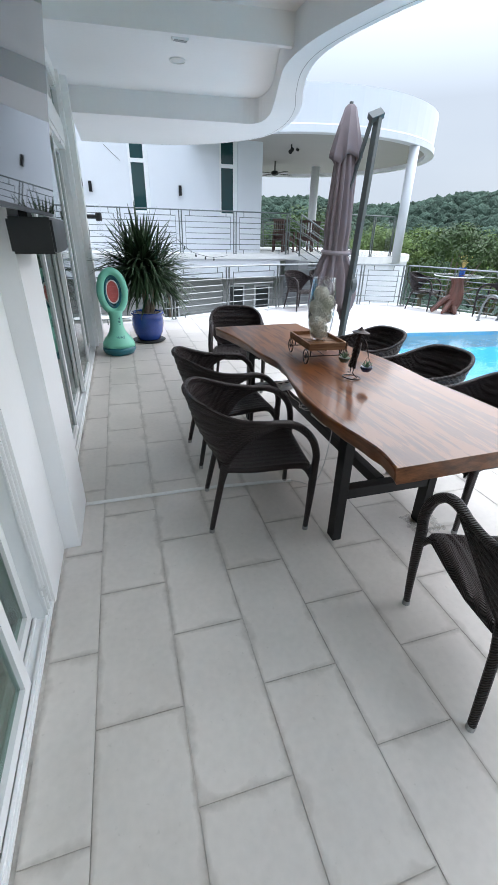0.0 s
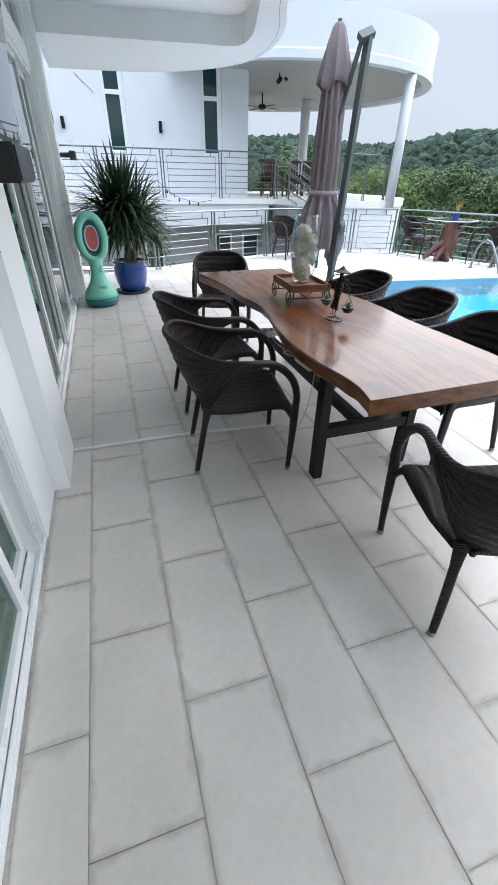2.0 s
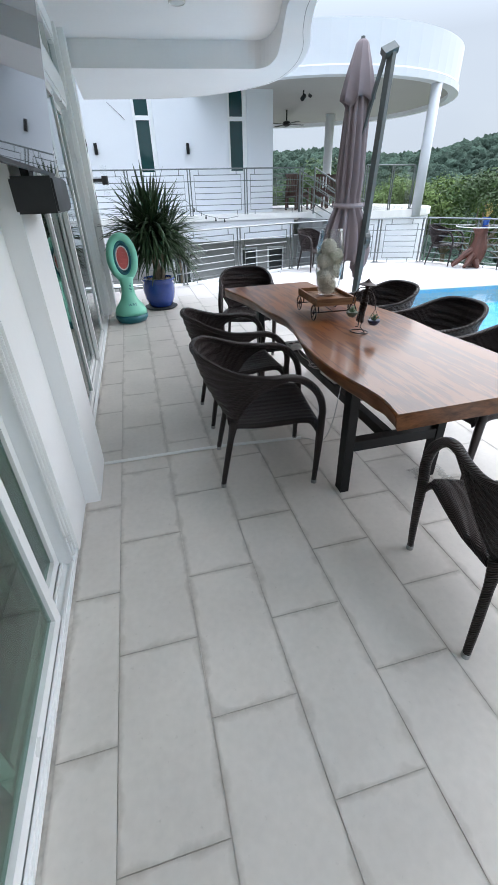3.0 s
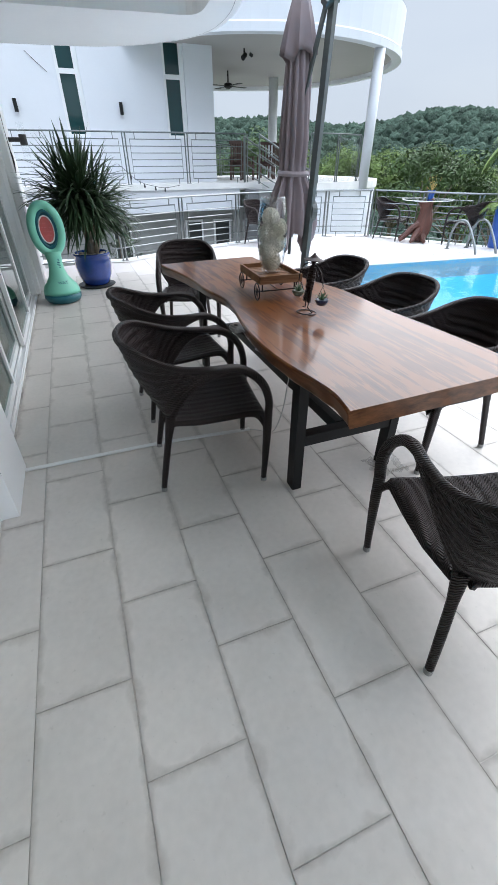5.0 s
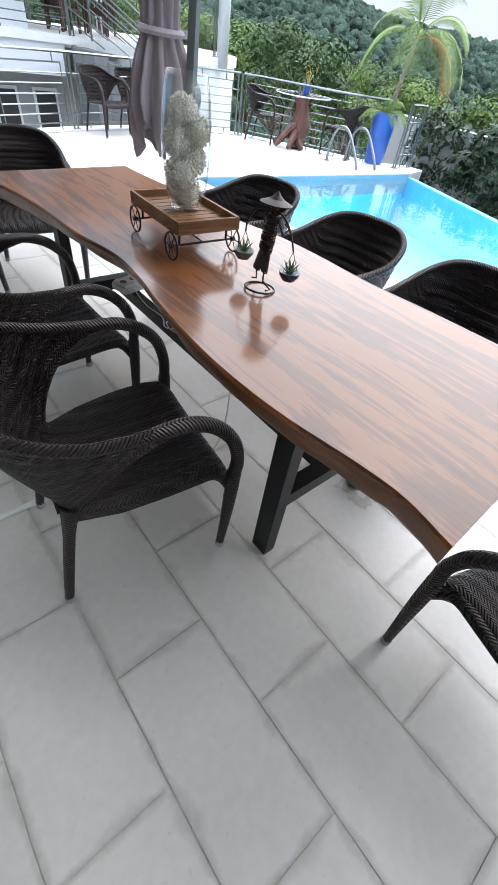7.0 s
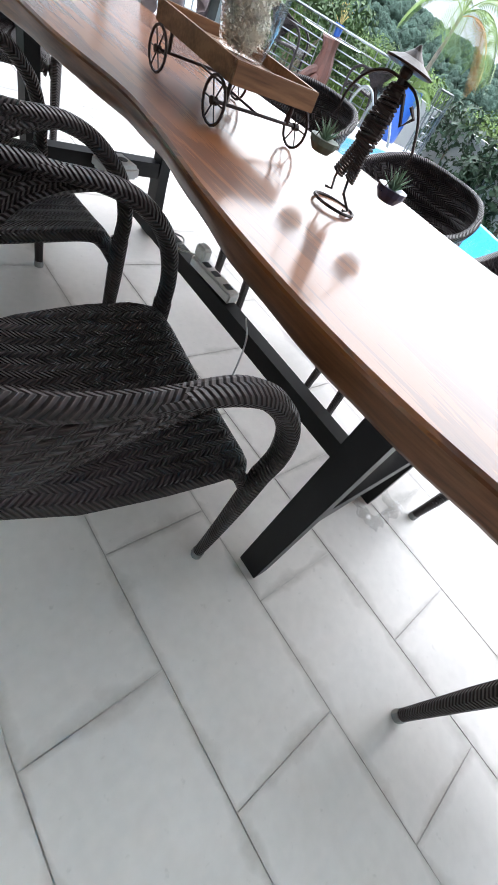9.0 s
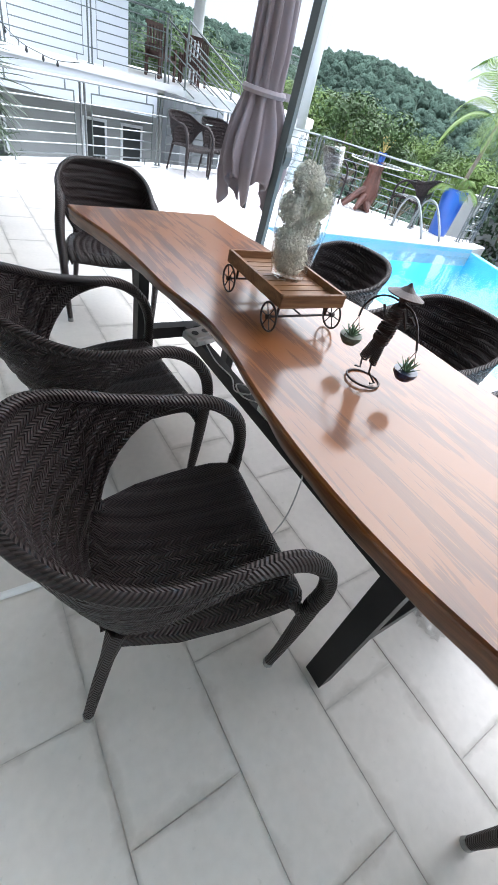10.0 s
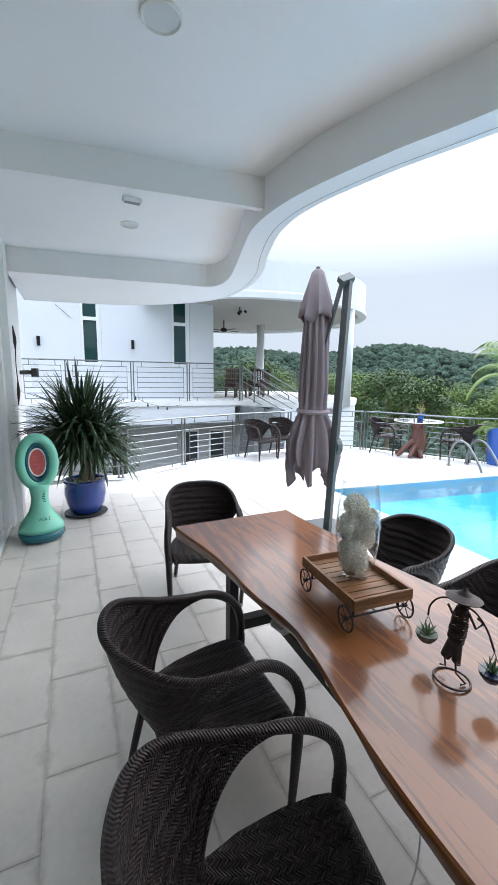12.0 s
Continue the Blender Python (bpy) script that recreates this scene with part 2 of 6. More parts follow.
def slab_mat():
    """Varnished slab: broad figure, long wandering grain, dark pores and a clear glossy coat."""
    m = bpy.data.materials.new("varnished_slab_wood")
    m.use_nodes = True
    n, l = m.node_tree.nodes, m.node_tree.links
    p = n["Principled BSDF"]
    tc = n.new("ShaderNodeTexCoord")

    def noise(scale, axis, detail, dist, rough=0.55):
        mp, t = n.new("ShaderNodeMapping"), n.new("ShaderNodeTexNoise")
        mp.inputs["Scale"].default_value = axis
        mp.inputs["Rotation"].default_value = (0, 0, 0.05)
        l.new(tc.outputs["Object"], mp.inputs["Vector"])
        l.new(mp.outputs[0], t.inputs["Vector"])
        for k, v in (("Scale", scale), ("Detail", detail), ("Distortion", dist), ("Roughness", rough)):
            t.inputs[k].default_value = v
        return t.outputs["Fac"]

    def M(op, a, b, c=0.0):
        q = n.new("ShaderNodeMath")
        q.operation = op
        for i, v in enumerate((a, b, c)):
            if isinstance(v, (int, float)):
                q.inputs[i].default_value = v
            else:
                l.new(v, q.inputs[i])
        return q.outputs[0]
    figure = noise(1.1, (2.6, 0.8, 1), 4, 2.4)
    grain = noise(1.6, (11, 0.8, 6), 5, 1.3, 0.48)
    pores = noise(9.0, (24, 0.7, 10), 3, 0.3, 0.5)
    k = M("MULTIPLY_ADD", figure, 0.75, M("MULTIPLY_ADD", grain, 0.9, M("MULTIPLY", pores, 0.35)))
    r = n.new("ShaderNodeValToRGB")
    e = r.color_ramp.elements
    e[0].position, e[0].color = 0.70, (0.068, 0.0185, 0.0042, 1)
    e[1].position, e[1].color = 1.32, (0.205, 0.066, 0.0155, 1)
    mid = e.new(0.99)
    mid.color = (0.130, 0.038, 0.0082, 1)
    for q in e:
        q.position = (q.position - 0.70) / 0.62
    sc = n.new("ShaderNodeMapRange")
    sc.inputs["From Min"].default_value, sc.inputs["From Max"].default_value = 0.70, 1.32
    l.new(k, sc.inputs["Value"])
    l.new(sc.outputs[0], r.inputs["Fac"])
    l.new(r.outputs[0], p.inputs["Base Color"])
    p.inputs["Roughness"].default_value = 0.5
    p.inputs["Specular IOR Level"].default_value = 0.2
    p.inputs["Coat Weight"].default_value, p.inputs["Coat Roughness"].default_value, p.inputs["Coat IOR"].default_value = 0.85, 0.12, 1.45
    wav, bp = noise(3.0, (3, 1, 1), 2, 0), n.new("ShaderNodeBump")
    bp.inputs["Strength"].default_value, bp.inputs["Distance"].default_value = 0.10, 0.004
    l.new(M("MULTIPLY_ADD", pores, 0.35, wav), bp.inputs["Height"])
    l.new(bp.outputs[0], p.inputs["Normal"])
    l.new(bp.outputs[0], p.inputs["Coat Normal"])
    return m


M_TILE = mat("porcelain_tile", (0.625, 0.583, 0.538), 0.42, var=0.13, scale=2.2, bump=0.05, fine=35, rand=0.12)


def joint_grime(m, w, l_):
    """Patchy dirt that has gathered along the edges of each tile, and a different pattern on each."""
    n, l = m.node_tree.nodes, m.node_tree.links
    p = n["Principled BSDF"]
    base = p.inputs["Base Color"].links[0].from_socket
    tc, oi, sep = n.new("ShaderNodeTexCoord"), n.new("ShaderNodeObjectInfo"), n.new("ShaderNodeSeparateXYZ")
    add = n.new("ShaderNodeVectorMath")
    l.new(tc.outputs["Object"], add.inputs[0])
    l.new(oi.outputs["Location"], add.inputs[1])
    for k in list(n):
        if k.type == "MAPPING":
            l.new(add.outputs[0], k.inputs["Vector"])
    l.new(tc.outputs["Object"], sep.inputs[0])

    def M(op, a, b=None, c=None):
        q = n.new("ShaderNodeMath")
        q.operation = op
        for i, v in enumerate((a, b, c)):
            if isinstance(v, (int, float)):
                q.inputs[i].default_value = v
            elif v is not None:
                l.new(v, q.inputs[i])
        return q.outputs[0]
    no = n.new("ShaderNodeTexNoise")
    no.inputs["Scale"].default_value, no.inputs["Detail"].default_value = 7.0, 6
    l.new(add.outputs[0], no.inputs["Vector"])
    fine = n.new("ShaderNodeTexNoise")
    fine.inputs["Scale"].default_value, fine.inputs["Detail"].default_value = 45.0, 4
    l.new(add.outputs[0], fine.inputs["Vector"])
    d = M("MINIMUM", M("PINGPONG", sep.outputs["X"], w / 2), M("PINGPONG", sep.outputs["Y"], l_ / 2))
    d = M("DIVIDE", d, M("MULTIPLY_ADD", M("POWER", no.outputs["Fac"], 3.0), 0.16, 0.0008))
    e = n.new("ShaderNodeMapRange")
    e.inputs["From Min"].default_value, e.inputs["From Max"].default_value = 1.0, 0.1
    l.new(d, e.inputs["Value"])
    spots = n.new("ShaderNodeMapRange")
    spots.inputs["From Min"].default_value, spots.inputs["From Max"].default_value, spots.inputs["To Max"].default_value = 0.66, 0.8, 0.5
    l.new(fine.outputs["Fac"], spots.inputs["Value"])
    k = M("MAXIMUM", M("MULTIPLY", e.outputs[0], M("MULTIPLY_ADD", fine.outputs["Fac"], 0.9, 0.2)), spots.outputs[0])
    mx = n.new("ShaderNodeMix")
    mx.data_type = "RGBA"
    l.new(M("MULTIPLY", k, 0.62), mx.inputs["Factor"])
    l.new(base, mx.inputs["A"])
    mx.inputs["B"].default_value = (0.24, 0.21, 0.175, 1)
    l.new(mx.outputs["Result"], p.inputs["Base Color"])


joint_grime(M_TILE, 0.303, 0.606)
M_DECK = mat("deck_tile", (0.70, 0.66, 0.645), 0.6, var=0.05, scale=2.0, bump=0.05, fine=40, island=0.1)
M_GROUT = mat("grout", (0.50, 0.475, 0.435), 0.9, var=0.6, scale=3, fine=30)
M_WALL = mat("white_wall_paint", (0.85, 0.85, 0.85), 0.6, var=0.025, scale=1.3, bump=0.08, fine=45)
M_CEIL = mat("ceiling_paint", (0.85, 0.85, 0.85), 0.55, var=0.025, scale=1.1, bump=0.04, fine=30)
M_FRAME = mat("white_aluminium", (0.78, 0.79, 0.79), 0.3, var=0.04, scale=5, bump=0.02)
M_GASKET = mat("dark_gasket", (0.03, 0.035, 0.035), 0.6)
M_GLASS = glass_mat("green_tinted_glass", (0.42, 0.62, 0.55), 0.01, 1.75)
M_CLEAR = glass_mat("clear_glass", (0.985, 0.99, 0.988), 0.01, 1.6)
M_CRUMPLE = glass_mat("crumpled_clear_film", (0.80, 0.80, 0.79), 0.12, 1.5)
M_STEEL = mat("brushed_stainless_steel", (0.24, 0.255, 0.255), 0.32, metal=1.0, var=0.2, scale=6, bump=0.05, stretch=(1, 1, 8))
M_POLISHED = M_STEEL
M_STEEL_GREY = mat("grey_steel", (0.15, 0.165, 0.165), 0.4, metal=0.8, var=0.2, scale=6, bump=0.05)
M_WINDOW = mat("dark_teal_window_glass", (0.006, 0.040, 0.042), 0.06, var=0.1, scale=2, bump=0.0)
# shadow under the gallery roof is put into this grey-beige
M_SOFFIT = mat("shadowed_soffit", (0.36, 0.35, 0.33), 0.7, var=0.05, scale=1)
M_FACADE = mat("white_facade_paint", (0.68, 0.695, 0.73), 0.65, var=0.03, scale=1.1, bump=0.08, fine=45)
M_BLACK = mat("black_powder_coat", (0.009, 0.009, 0.010), 0.45, var=0.25, scale=10, bump=0.05, spec=0.25)
M_PLASTIC = mat("black_plastic", (0.02, 0.02, 0.022), 0.4, var=0.2, bump=0.03)
M_SCREEN = mat("dark_screen", (0.010, 0.011, 0.012), 0.09, var=0.05, bump=0.0, spec=1.0)
for k in list(M_SCREEN.node_tree.links):
    if k.to_socket.name == "Roughness":
        M_SCREEN.node_tree.links.remove(k)
M_SCREEN.node_tree.nodes["Principled BSDF"].inputs["Roughness"].default_value = 0.02
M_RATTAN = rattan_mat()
M_FOOT = mat("grey_foot_cap", (0.30, 0.30, 0.29), 0.4, var=0.2, bump=0.05)
M_TABLE = slab_mat()
M_BARK_EDGE = wood_mat("live_edge_wood", (0.06, 0.022, 0.010), (0.24, 0.10, 0.045), 0.4, coat=0.2, axis=(6, 1.5, 20))
M_TRAY = wood_mat("stained_tray_wood", (0.10, 0.042, 0.02), (0.27, 0.135, 0.065), 0.5, axis=(1.5, 14, 14))
M_IRON = mat("dark_wrought_iron", (0.035, 0.022, 0.02), 0.5, metal=0.5, var=0.4, scale=30, bump=0.2)
M_CLOTH = mat("mauve_grey_canvas", (0.215, 0.175, 0.185), 0.9, var=0.08, scale=5, bump=0.25, fine=180)
M_STRAP = mat("mauve_canvas_strap", (0.27, 0.225, 0.235), 0.85, var=0.1, scale=5, bump=0.2, fine=180)
M_MAST = mat("charcoal_aluminium", (0.075, 0.085, 0.085), 0.45, var=0.15, scale=5, bump=0.03)
M_MINT = mat("mint_plastic", (0.22, 0.62, 0.46), 0.35, var=0.04, scale=4, bump=0.02)
M_TEAL = mat("dark_teal_plastic", (0.012, 0.12, 0.15), 0.35, var=0.08, scale=4, bump=0.02)
M_RED = mat("red_grille", (0.60, 0.13, 0.12), 0.4, var=0.2, scale=8, bump=0.1)
M_WHITEPL = mat("white_plastic", (0.75, 0.75, 0.73), 0.4, var=0.05, scale=6, bump=0.03)
M_POT = mat("cobalt_glazed_ceramic", (0.018, 0.055, 0.27), 0.18, var=0.25, scale=5, bump=0.06, coat=0.5)
M_POT_LIGHT = mat("bright_blue_glaze", (0.02, 0.10, 0.42), 0.35, var=0.15, scale=3, bump=0.05, coat=0.3)
M_NAVY = mat("navy_glaze", (0.02, 0.032, 0.075), 0.3, var=0.3, scale=30, bump=0.05)
M_MOSSY = mat("mossy_clay", (0.11, 0.13, 0.10), 0.7, var=0.35, scale=40, bump=0.1)
M_SOIL = mat("soil", (0.07, 0.05, 0.035), 0.95, var=0.4, scale=20)
M_PEBBLE = mat("grey_pebble", (0.42, 0.38, 0.35), 0.7, var=0.25, scale=10, island=0.4)
M_BARK = mat("grey_bark", (0.20, 0.16, 0.12), 0.9, var=0.35, scale=12, bump=0.6, fine=40)
M_YUCCA = mat("strap_leaf", (0.040, 0.075, 0.034), 0.42, var=0.4, scale=4, bump=0.05, island=0.5)
# distance haze is put into this paler, bluer green
M_FOREST = mat("hazed_forest_canopy", (0.056, 0.086, 0.064), 0.95, var=0.7, scale=0.5, bump=1.0, fine=2.2, island=0.8, spec=0.1)
M_LEAF = mat("tree_leaf", (0.105, 0.160, 0.034), 0.75, var=0.75, scale=0.55, bump=0.0, fine=3, island=0.25)
M_LEAF_DARK = mat("dark_tree_leaf", (0.052, 0.092, 0.026), 0.7, var=0.7, scale=0.55, bump=0.0, fine=3, island=0.25)
M_HEDGE = mat("hedge_leaf", (0.020, 0.042, 0.015), 0.65, var=0.5, scale=2.5, bump=0.0, fine=9, island=0.6)
M_PALM = mat("palm_leaf", (0.15, 0.22, 0.045), 0.5, var=0.3, scale=3, bump=0.0, island=0.4)
M_PALM_DRY = mat("dry_palm_leaf", (0.50, 0.20, 0.04), 0.6, var=0.3, scale=3, bump=0.0, island=0.4)
M_EARTH = mat("earth_and_grass", (0.06, 0.085, 0.035), 0.95, var=0.5, scale=0.3, bump=0.1, fine=4)
M_POOL = mat("pool_mosaic", (0.17, 0.62, 0.84), 0.4, var=0.1, scale=0.8, bump=0.05, fine=12)
M_POOLDARK = mat("dark_blue_pool_tile", (0.01, 0.07, 0.25), 0.3, var=0.2, scale=8)
M_COPING = mat("white_coping", (0.78, 0.77, 0.75), 0.6, var=0.06, scale=3, bump=0.1)
M_DRIFT = mat("red_brown_driftwood", (0.105, 0.040, 0.028), 0.55, var=0.4, scale=5, bump=0.4, stretch=(3, 3, 0.8))
M_DARKWOOD = mat("dark_stained_wood", (0.055, 0.022, 0.016), 0.5, var=0.3, scale=6, bump=0.1, stretch=(3, 3, 0.8))
M_FLOWER = mat("dried_white_flower", (0.74, 0.71, 0.63), 0.9, var=0.3, scale=15, bump=0.3, island=0.5)
M_SUCC = mat("succulent_leaf", (0.14, 0.22, 0.13), 0.55, var=0.3, scale=20, island=0.4, bump=0.05)
M_ORANGE = mat("orange_bloom", (0.42, 0.30, 0.09), 0.7, var=0.3, scale=15, island=0.4)
# dark grey that stands in for the low light indoors
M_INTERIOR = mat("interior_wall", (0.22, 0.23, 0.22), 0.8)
M_CURTAIN = mat("green_curtain", (0.40, 0.50, 0.18), 0.9, var=0.3, scale=3, stretch=(1, 4, 0.3))
M_CABLE = mat("grey_cable", (0.55, 0.55, 0.54), 0.5, bump=0.02)
M_LAMP = mat("frosted_lamp_lens", (0.62, 0.64, 0.64), 0.5, var=0.03, bump=0.02)
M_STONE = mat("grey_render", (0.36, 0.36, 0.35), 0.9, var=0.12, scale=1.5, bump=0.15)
M_DARKSTEP = mat("dark_stone_step", (0.16, 0.165, 0.17), 0.6, var=0.15, scale=6)
M_BROWNCH = mat("brown_rattan_far", (0.085, 0.07, 0.066), 0.6, var=0.3, scale=30, bump=0.2)


for k in M_FOREST.node_tree.nodes:
    if k.type == "BUMP":
        k.inputs["Strength"].default_value, k.inputs["Distance"].default_value = 1.0, 1.6


def water_mat():
    m = glass_mat("pool_water", (0.86, 0.97, 1.0), 0.02, 1.33)
    for k in m.node_tree.nodes:
        if k.type == "MATH" and k.operation == "MULTIPLY_ADD":
            k.inputs[1].default_value = 0.32
    n, l = m.node_tree.nodes, m.node_tree.links
    tc, no, bp = n.new("ShaderNodeTexCoord"), n.new("ShaderNodeTexNoise"), n.new("ShaderNodeBump")
    no.inputs["Scale"].default_value, no.inputs["Detail"].default_value = 2.5, 3
    bp.inputs["Strength"].default_value, bp.inputs["Distance"].default_value = 0.25, 0.03
    l.new(tc.outputs["Object"], no.inputs["Vector"])
    l.new(no.outputs["Fac"], bp.inputs["Height"])
    for k in n:
        if k.type in ("BSDF_GLOSSY", "LAYER_WEIGHT"):
            l.new(bp.outputs[0], k.inputs["Normal"])
    return m


M_WATER = water_mat()

# ---- ground, terrace, pool ----
# one sheet of ground: flat under the house, falling to a valley, then hills
NX, NY = 110, 110


def ground_z(x, y):
    d = math.hypot(x - 3, y - 4)
    base = -3.2 - 20 * (1 - math.exp(-max(0, d - 16) / 60))
    far = 1 / (1 + math.exp(-(d - 190) / 30))
    ang = math.atan2(x, y)
    ridge = 38 + 6 * math.sin(ang * 3.1 + 0.6) + 4 * math.sin(ang * 8.3 + 1) + 2.0 * math.sin(ang * 19)
    return base + far * ridge


def spread(i, n):
    s = 2 * i / n - 1
    return 4 + math.copysign(abs(s) ** 3.2 * 2400 + abs(s) * 60, s)


gv = [(spread(i, NX), spread(j, NY), ground_z(spread(i, NX), spread(j, NY))) for i in range(NX + 1) for j in range(NY + 1)]
gf = [(i * (NY + 1) + j, (i + 1) * (NY + 1) + j, (i + 1) * (NY + 1) + j + 1, i * (NY + 1) + j + 1) for i in range(NX) for j in range(NY)]
mesh_of("ground", gv, gf, M_EARTH, label="grassy valley floor rising into wooded hills", kind="structure")

# terrace body with the pool cut out
POOL = [(3.75, 5.45), (8.15, 5.0), (8.05, 4.75), (7.45, 3.3), (6.1, 0.0), (5.3, -2.0), (3.75, -2.0)]
RAILPTS = [(-0.62, 6.95), (0.87, 7.32), (2.10, 7.92), (3.40, 8.38), (4.80, 8.62), (5.62, 8.52), (6.55, 8.15)]
edge = [(-0.62, 8.0), (0.85, 7.5), (2.08, 8.12), (3.4, 8.58), (4.9, 8.85), (5.9, 8.75), (6.7, 8.35), (8.2, 5.75), (8.75, 5.5), (8.75, 5.12), (8.15, 5.0)]
deck_outline = [(-0.62, -4.0), (-0.62, 7.15)] + edge[1:] + [(3.75, 5.45), (3.75, -4.0)]
part("terrace_floor", prism(bmesh.new(), deck_outline, -0.3, -0.0062), M_DECK, label="pale tiled terrace floor slab", kind="structure")
part("grout_bed", prism(bmesh.new(), [(-0.6, -3.9), (-0.6, 6.3), (3.44, 6.3), (3.44, -3.9)], -0.05, -0.0025), M_GROUT, label="thin grey grout bed under the tiles", kind="structure")
part("terrace_wall", prism(bmesh.new(), [(-0.6, -4.0), (-0.6, 7.1), (0.85, 7.4), (2.08, 8.0), (3.4, 8.45), (4.9, 8.7), (5.9, 8.6), (6.6, 8.25), (8.1, 5.7), (8.6, 5.4), (8.6, 5.2), (3.6, 5.5), (3.6, -4.0)], -3.6, -0.3), M_WALL, label="white rendered wall under the terrace", kind="structure")
bm = bmesh.new()
prism(bm, POOL, -0.95, -0.85)
part("pool_floor", bm, M_POOL, label="bright blue pool bottom", kind="structure")
for i, (a, b) in enumerate(zip(POOL, POOL[1:] + POOL[:1])):
    d = Vector((b[0] - a[0], b[1] - a[1])).normalized()
    o = Vector((-d.y, d.x)) * 0.12
    top = -0.062 if 1 <= i <= 4 else -0.012
    part("pool_wall", prism(bmesh.new(), [a, b, (b[0] + o.x, b[1] + o.y), (a[0] + o.x, a[1] + o.y)], -3.4, top), M_POOL, label="blue mosaic pool wall", kind="structure")
bm = bmesh.new()
bm.faces.new([bm.verts.new((x, y, -0.07)) for x, y in POOL])
part("pool_water", bm, M_WATER, label="clear still pool water", kind="structure").visible_shadow = False

# ---- patio roof ----
OUT = curve([(2.66, -4.0), (2.66, -1.6), (2.58, 0.0), (2.38, 1.05), (2.1, 1.92), (1.90, 2.45), (1.76, 3.05), (1.78, 3.55), (1.96, 4.15), (2.22, 4.85), (2.37, 5.65), (2.30, 6.45), (1.83, 7.15), (1.0, 7.68), (-0.42, 7.93)], 5)
INN = curve([(2.46, -4.0), (2.46, -1.6), (2.38, -0.05), (2.20, 0.95), (1.95, 1.80), (1.75, 2.32), (1.58, 2.95), (1.56, 3.50), (1.66, 3.95), (1.84, 4.60), (1.98, 5.22), (1.93, 5.68), (1.45, 5.76), (0.7, 5.86), (-0.42, 5.98)], 5)
CEIL_Z, SOFF_Z = 3.12, 2.85
part("ceiling", prism(bmesh.new(), [(-0.62, -4.0)] + OUT + [(-0.62, 7.93)], CEIL_Z, CEIL_Z + 0.25), M_CEIL, label="smooth white patio ceiling", kind="structure")
bm = bmesh.new()
ro = [[bm.verts.new((x, y, z)) for x, y in c] for c, z in ((OUT, SOFF_Z), (INN, SOFF_Z), (INN, CEIL_Z + 0.05), (OUT, CEIL_Z + 0.05))]
for a, b in ((0, 1), (1, 2), (2, 3), (3, 0)):
    for i in range(len(OUT) - 1):
        bm.faces.new((ro[a][i], ro[a][i + 1], ro[b][i + 1], ro[b][i]))
for k in (0, -1):
    bm.faces.new([r[k] for r in ro])
ob = part("ceiling_edge_beam", bm, M_CEIL, label="white curved edge beam of the patio roof", kind="structure")
bm = bmesh.new()
n_out = []
for i, (x, y) in enumerate(OUT):
    a, b = OUT[max(0, i - 1)], OUT[min(len(OUT) - 1, i + 1)]
    d = Vector((b[0] - a[0], b[1] - a[1])).normalized()
    n_out.append((d.y, -d.x))
secs = [(0.0, SOFF_Z + 0.012), (0.035, SOFF_Z + 0.012), (0.035, CEIL_Z + 0.75), (-0.1, CEIL_Z + 0.75), (-0.1, CEIL_Z + 0.2), (0.0, CEIL_Z + 0.2)]
rr = [[bm.verts.new((x + nx * o, y + ny * o, z)) for (x, y), (nx, ny) in zip(OUT, n_out)] for o, z in secs]
for a in range(len(secs)):
    b = (a + 1) % len(secs)
    for i in range(len(OUT) - 1):
        bm.faces.new((rr[a][i], rr[a][i + 1], rr[b][i + 1], rr[b][i]))
part("roof_fascia", bm, M_WALL, label="white curved roof fascia", kind="structure")
bm = bmesh.new()
g = [[bm.verts.new((x + nx * o, y + ny * o, SOFF_Z - 0.003)) for (x, y), (nx, ny) in zip(OUT, n_out)] for o in (-0.044, -0.038)]
for i in range(len(OUT) - 1):
    bm.faces.new((g[0][i], g[0][i + 1], g[1][i + 1], g[1][i]))
part("drip_groove", bm, M_STONE, label="thin grey drip groove along the roof edge", kind="structure")
part("ceiling_beam", prism(bmesh.new(), [(-0.42, 3.50), (1.62, 3.32), (1.62, 3.38), (-0.42, 3.56)], SOFF_Z + 0.06, CEIL_Z + 0.02), M_CEIL, label="white ceiling cross beam", kind="structure")
for x, y, r in ((0.60, 2.31, 0.085), (0.78, 4.69, 0.085), (0.95, 0.6, 0.085)):
    lamp = thing("ceiling_light", "round flush ceiling light with a frosted lens", "ceiling light", "ceiling lights", (x, y, CEIL_Z))
    part("rim", lathe(bmesh.new(), [(r, 0), (r, -0.012), (r - 0.008, -0.016), (r - 0.012, -0.010), (r - 0.012, 0)], 32), M_WHITEPL, lamp)
    part("lens", lathe(bmesh.new(), [(0.0001, -0.009), (r - 0.012, -0.008), (r - 0.012, 0)], 32), M_LAMP, lamp, "frosted pale lens")
fix = thing("emergency_light", "small rectangular grey ceiling fixture", "ceiling fixture", at=(0.725, 4.10, CEIL_Z), turn=4)
part("housing", B(-0.075, 0.075, -0.035, 0.035, -0.035, 0, bevel=0.006), M_WHITEPL, fix)
part("slot", B(-0.06, 0.06, -0.022, 0.022, -0.038, -0.034), M_STEEL, fix, "grey slot")

# ---- house wall with sliding doors ----
WX = -0.5


def wallbox(name, y0, y1, z0, z1, x1=WX, x0=WX - 0.2, material=None, label="white painted house wall"):
    return part(name, B(x0, x1, y0, y1, z0, z1), material or M_WALL, label=label, kind="structure")


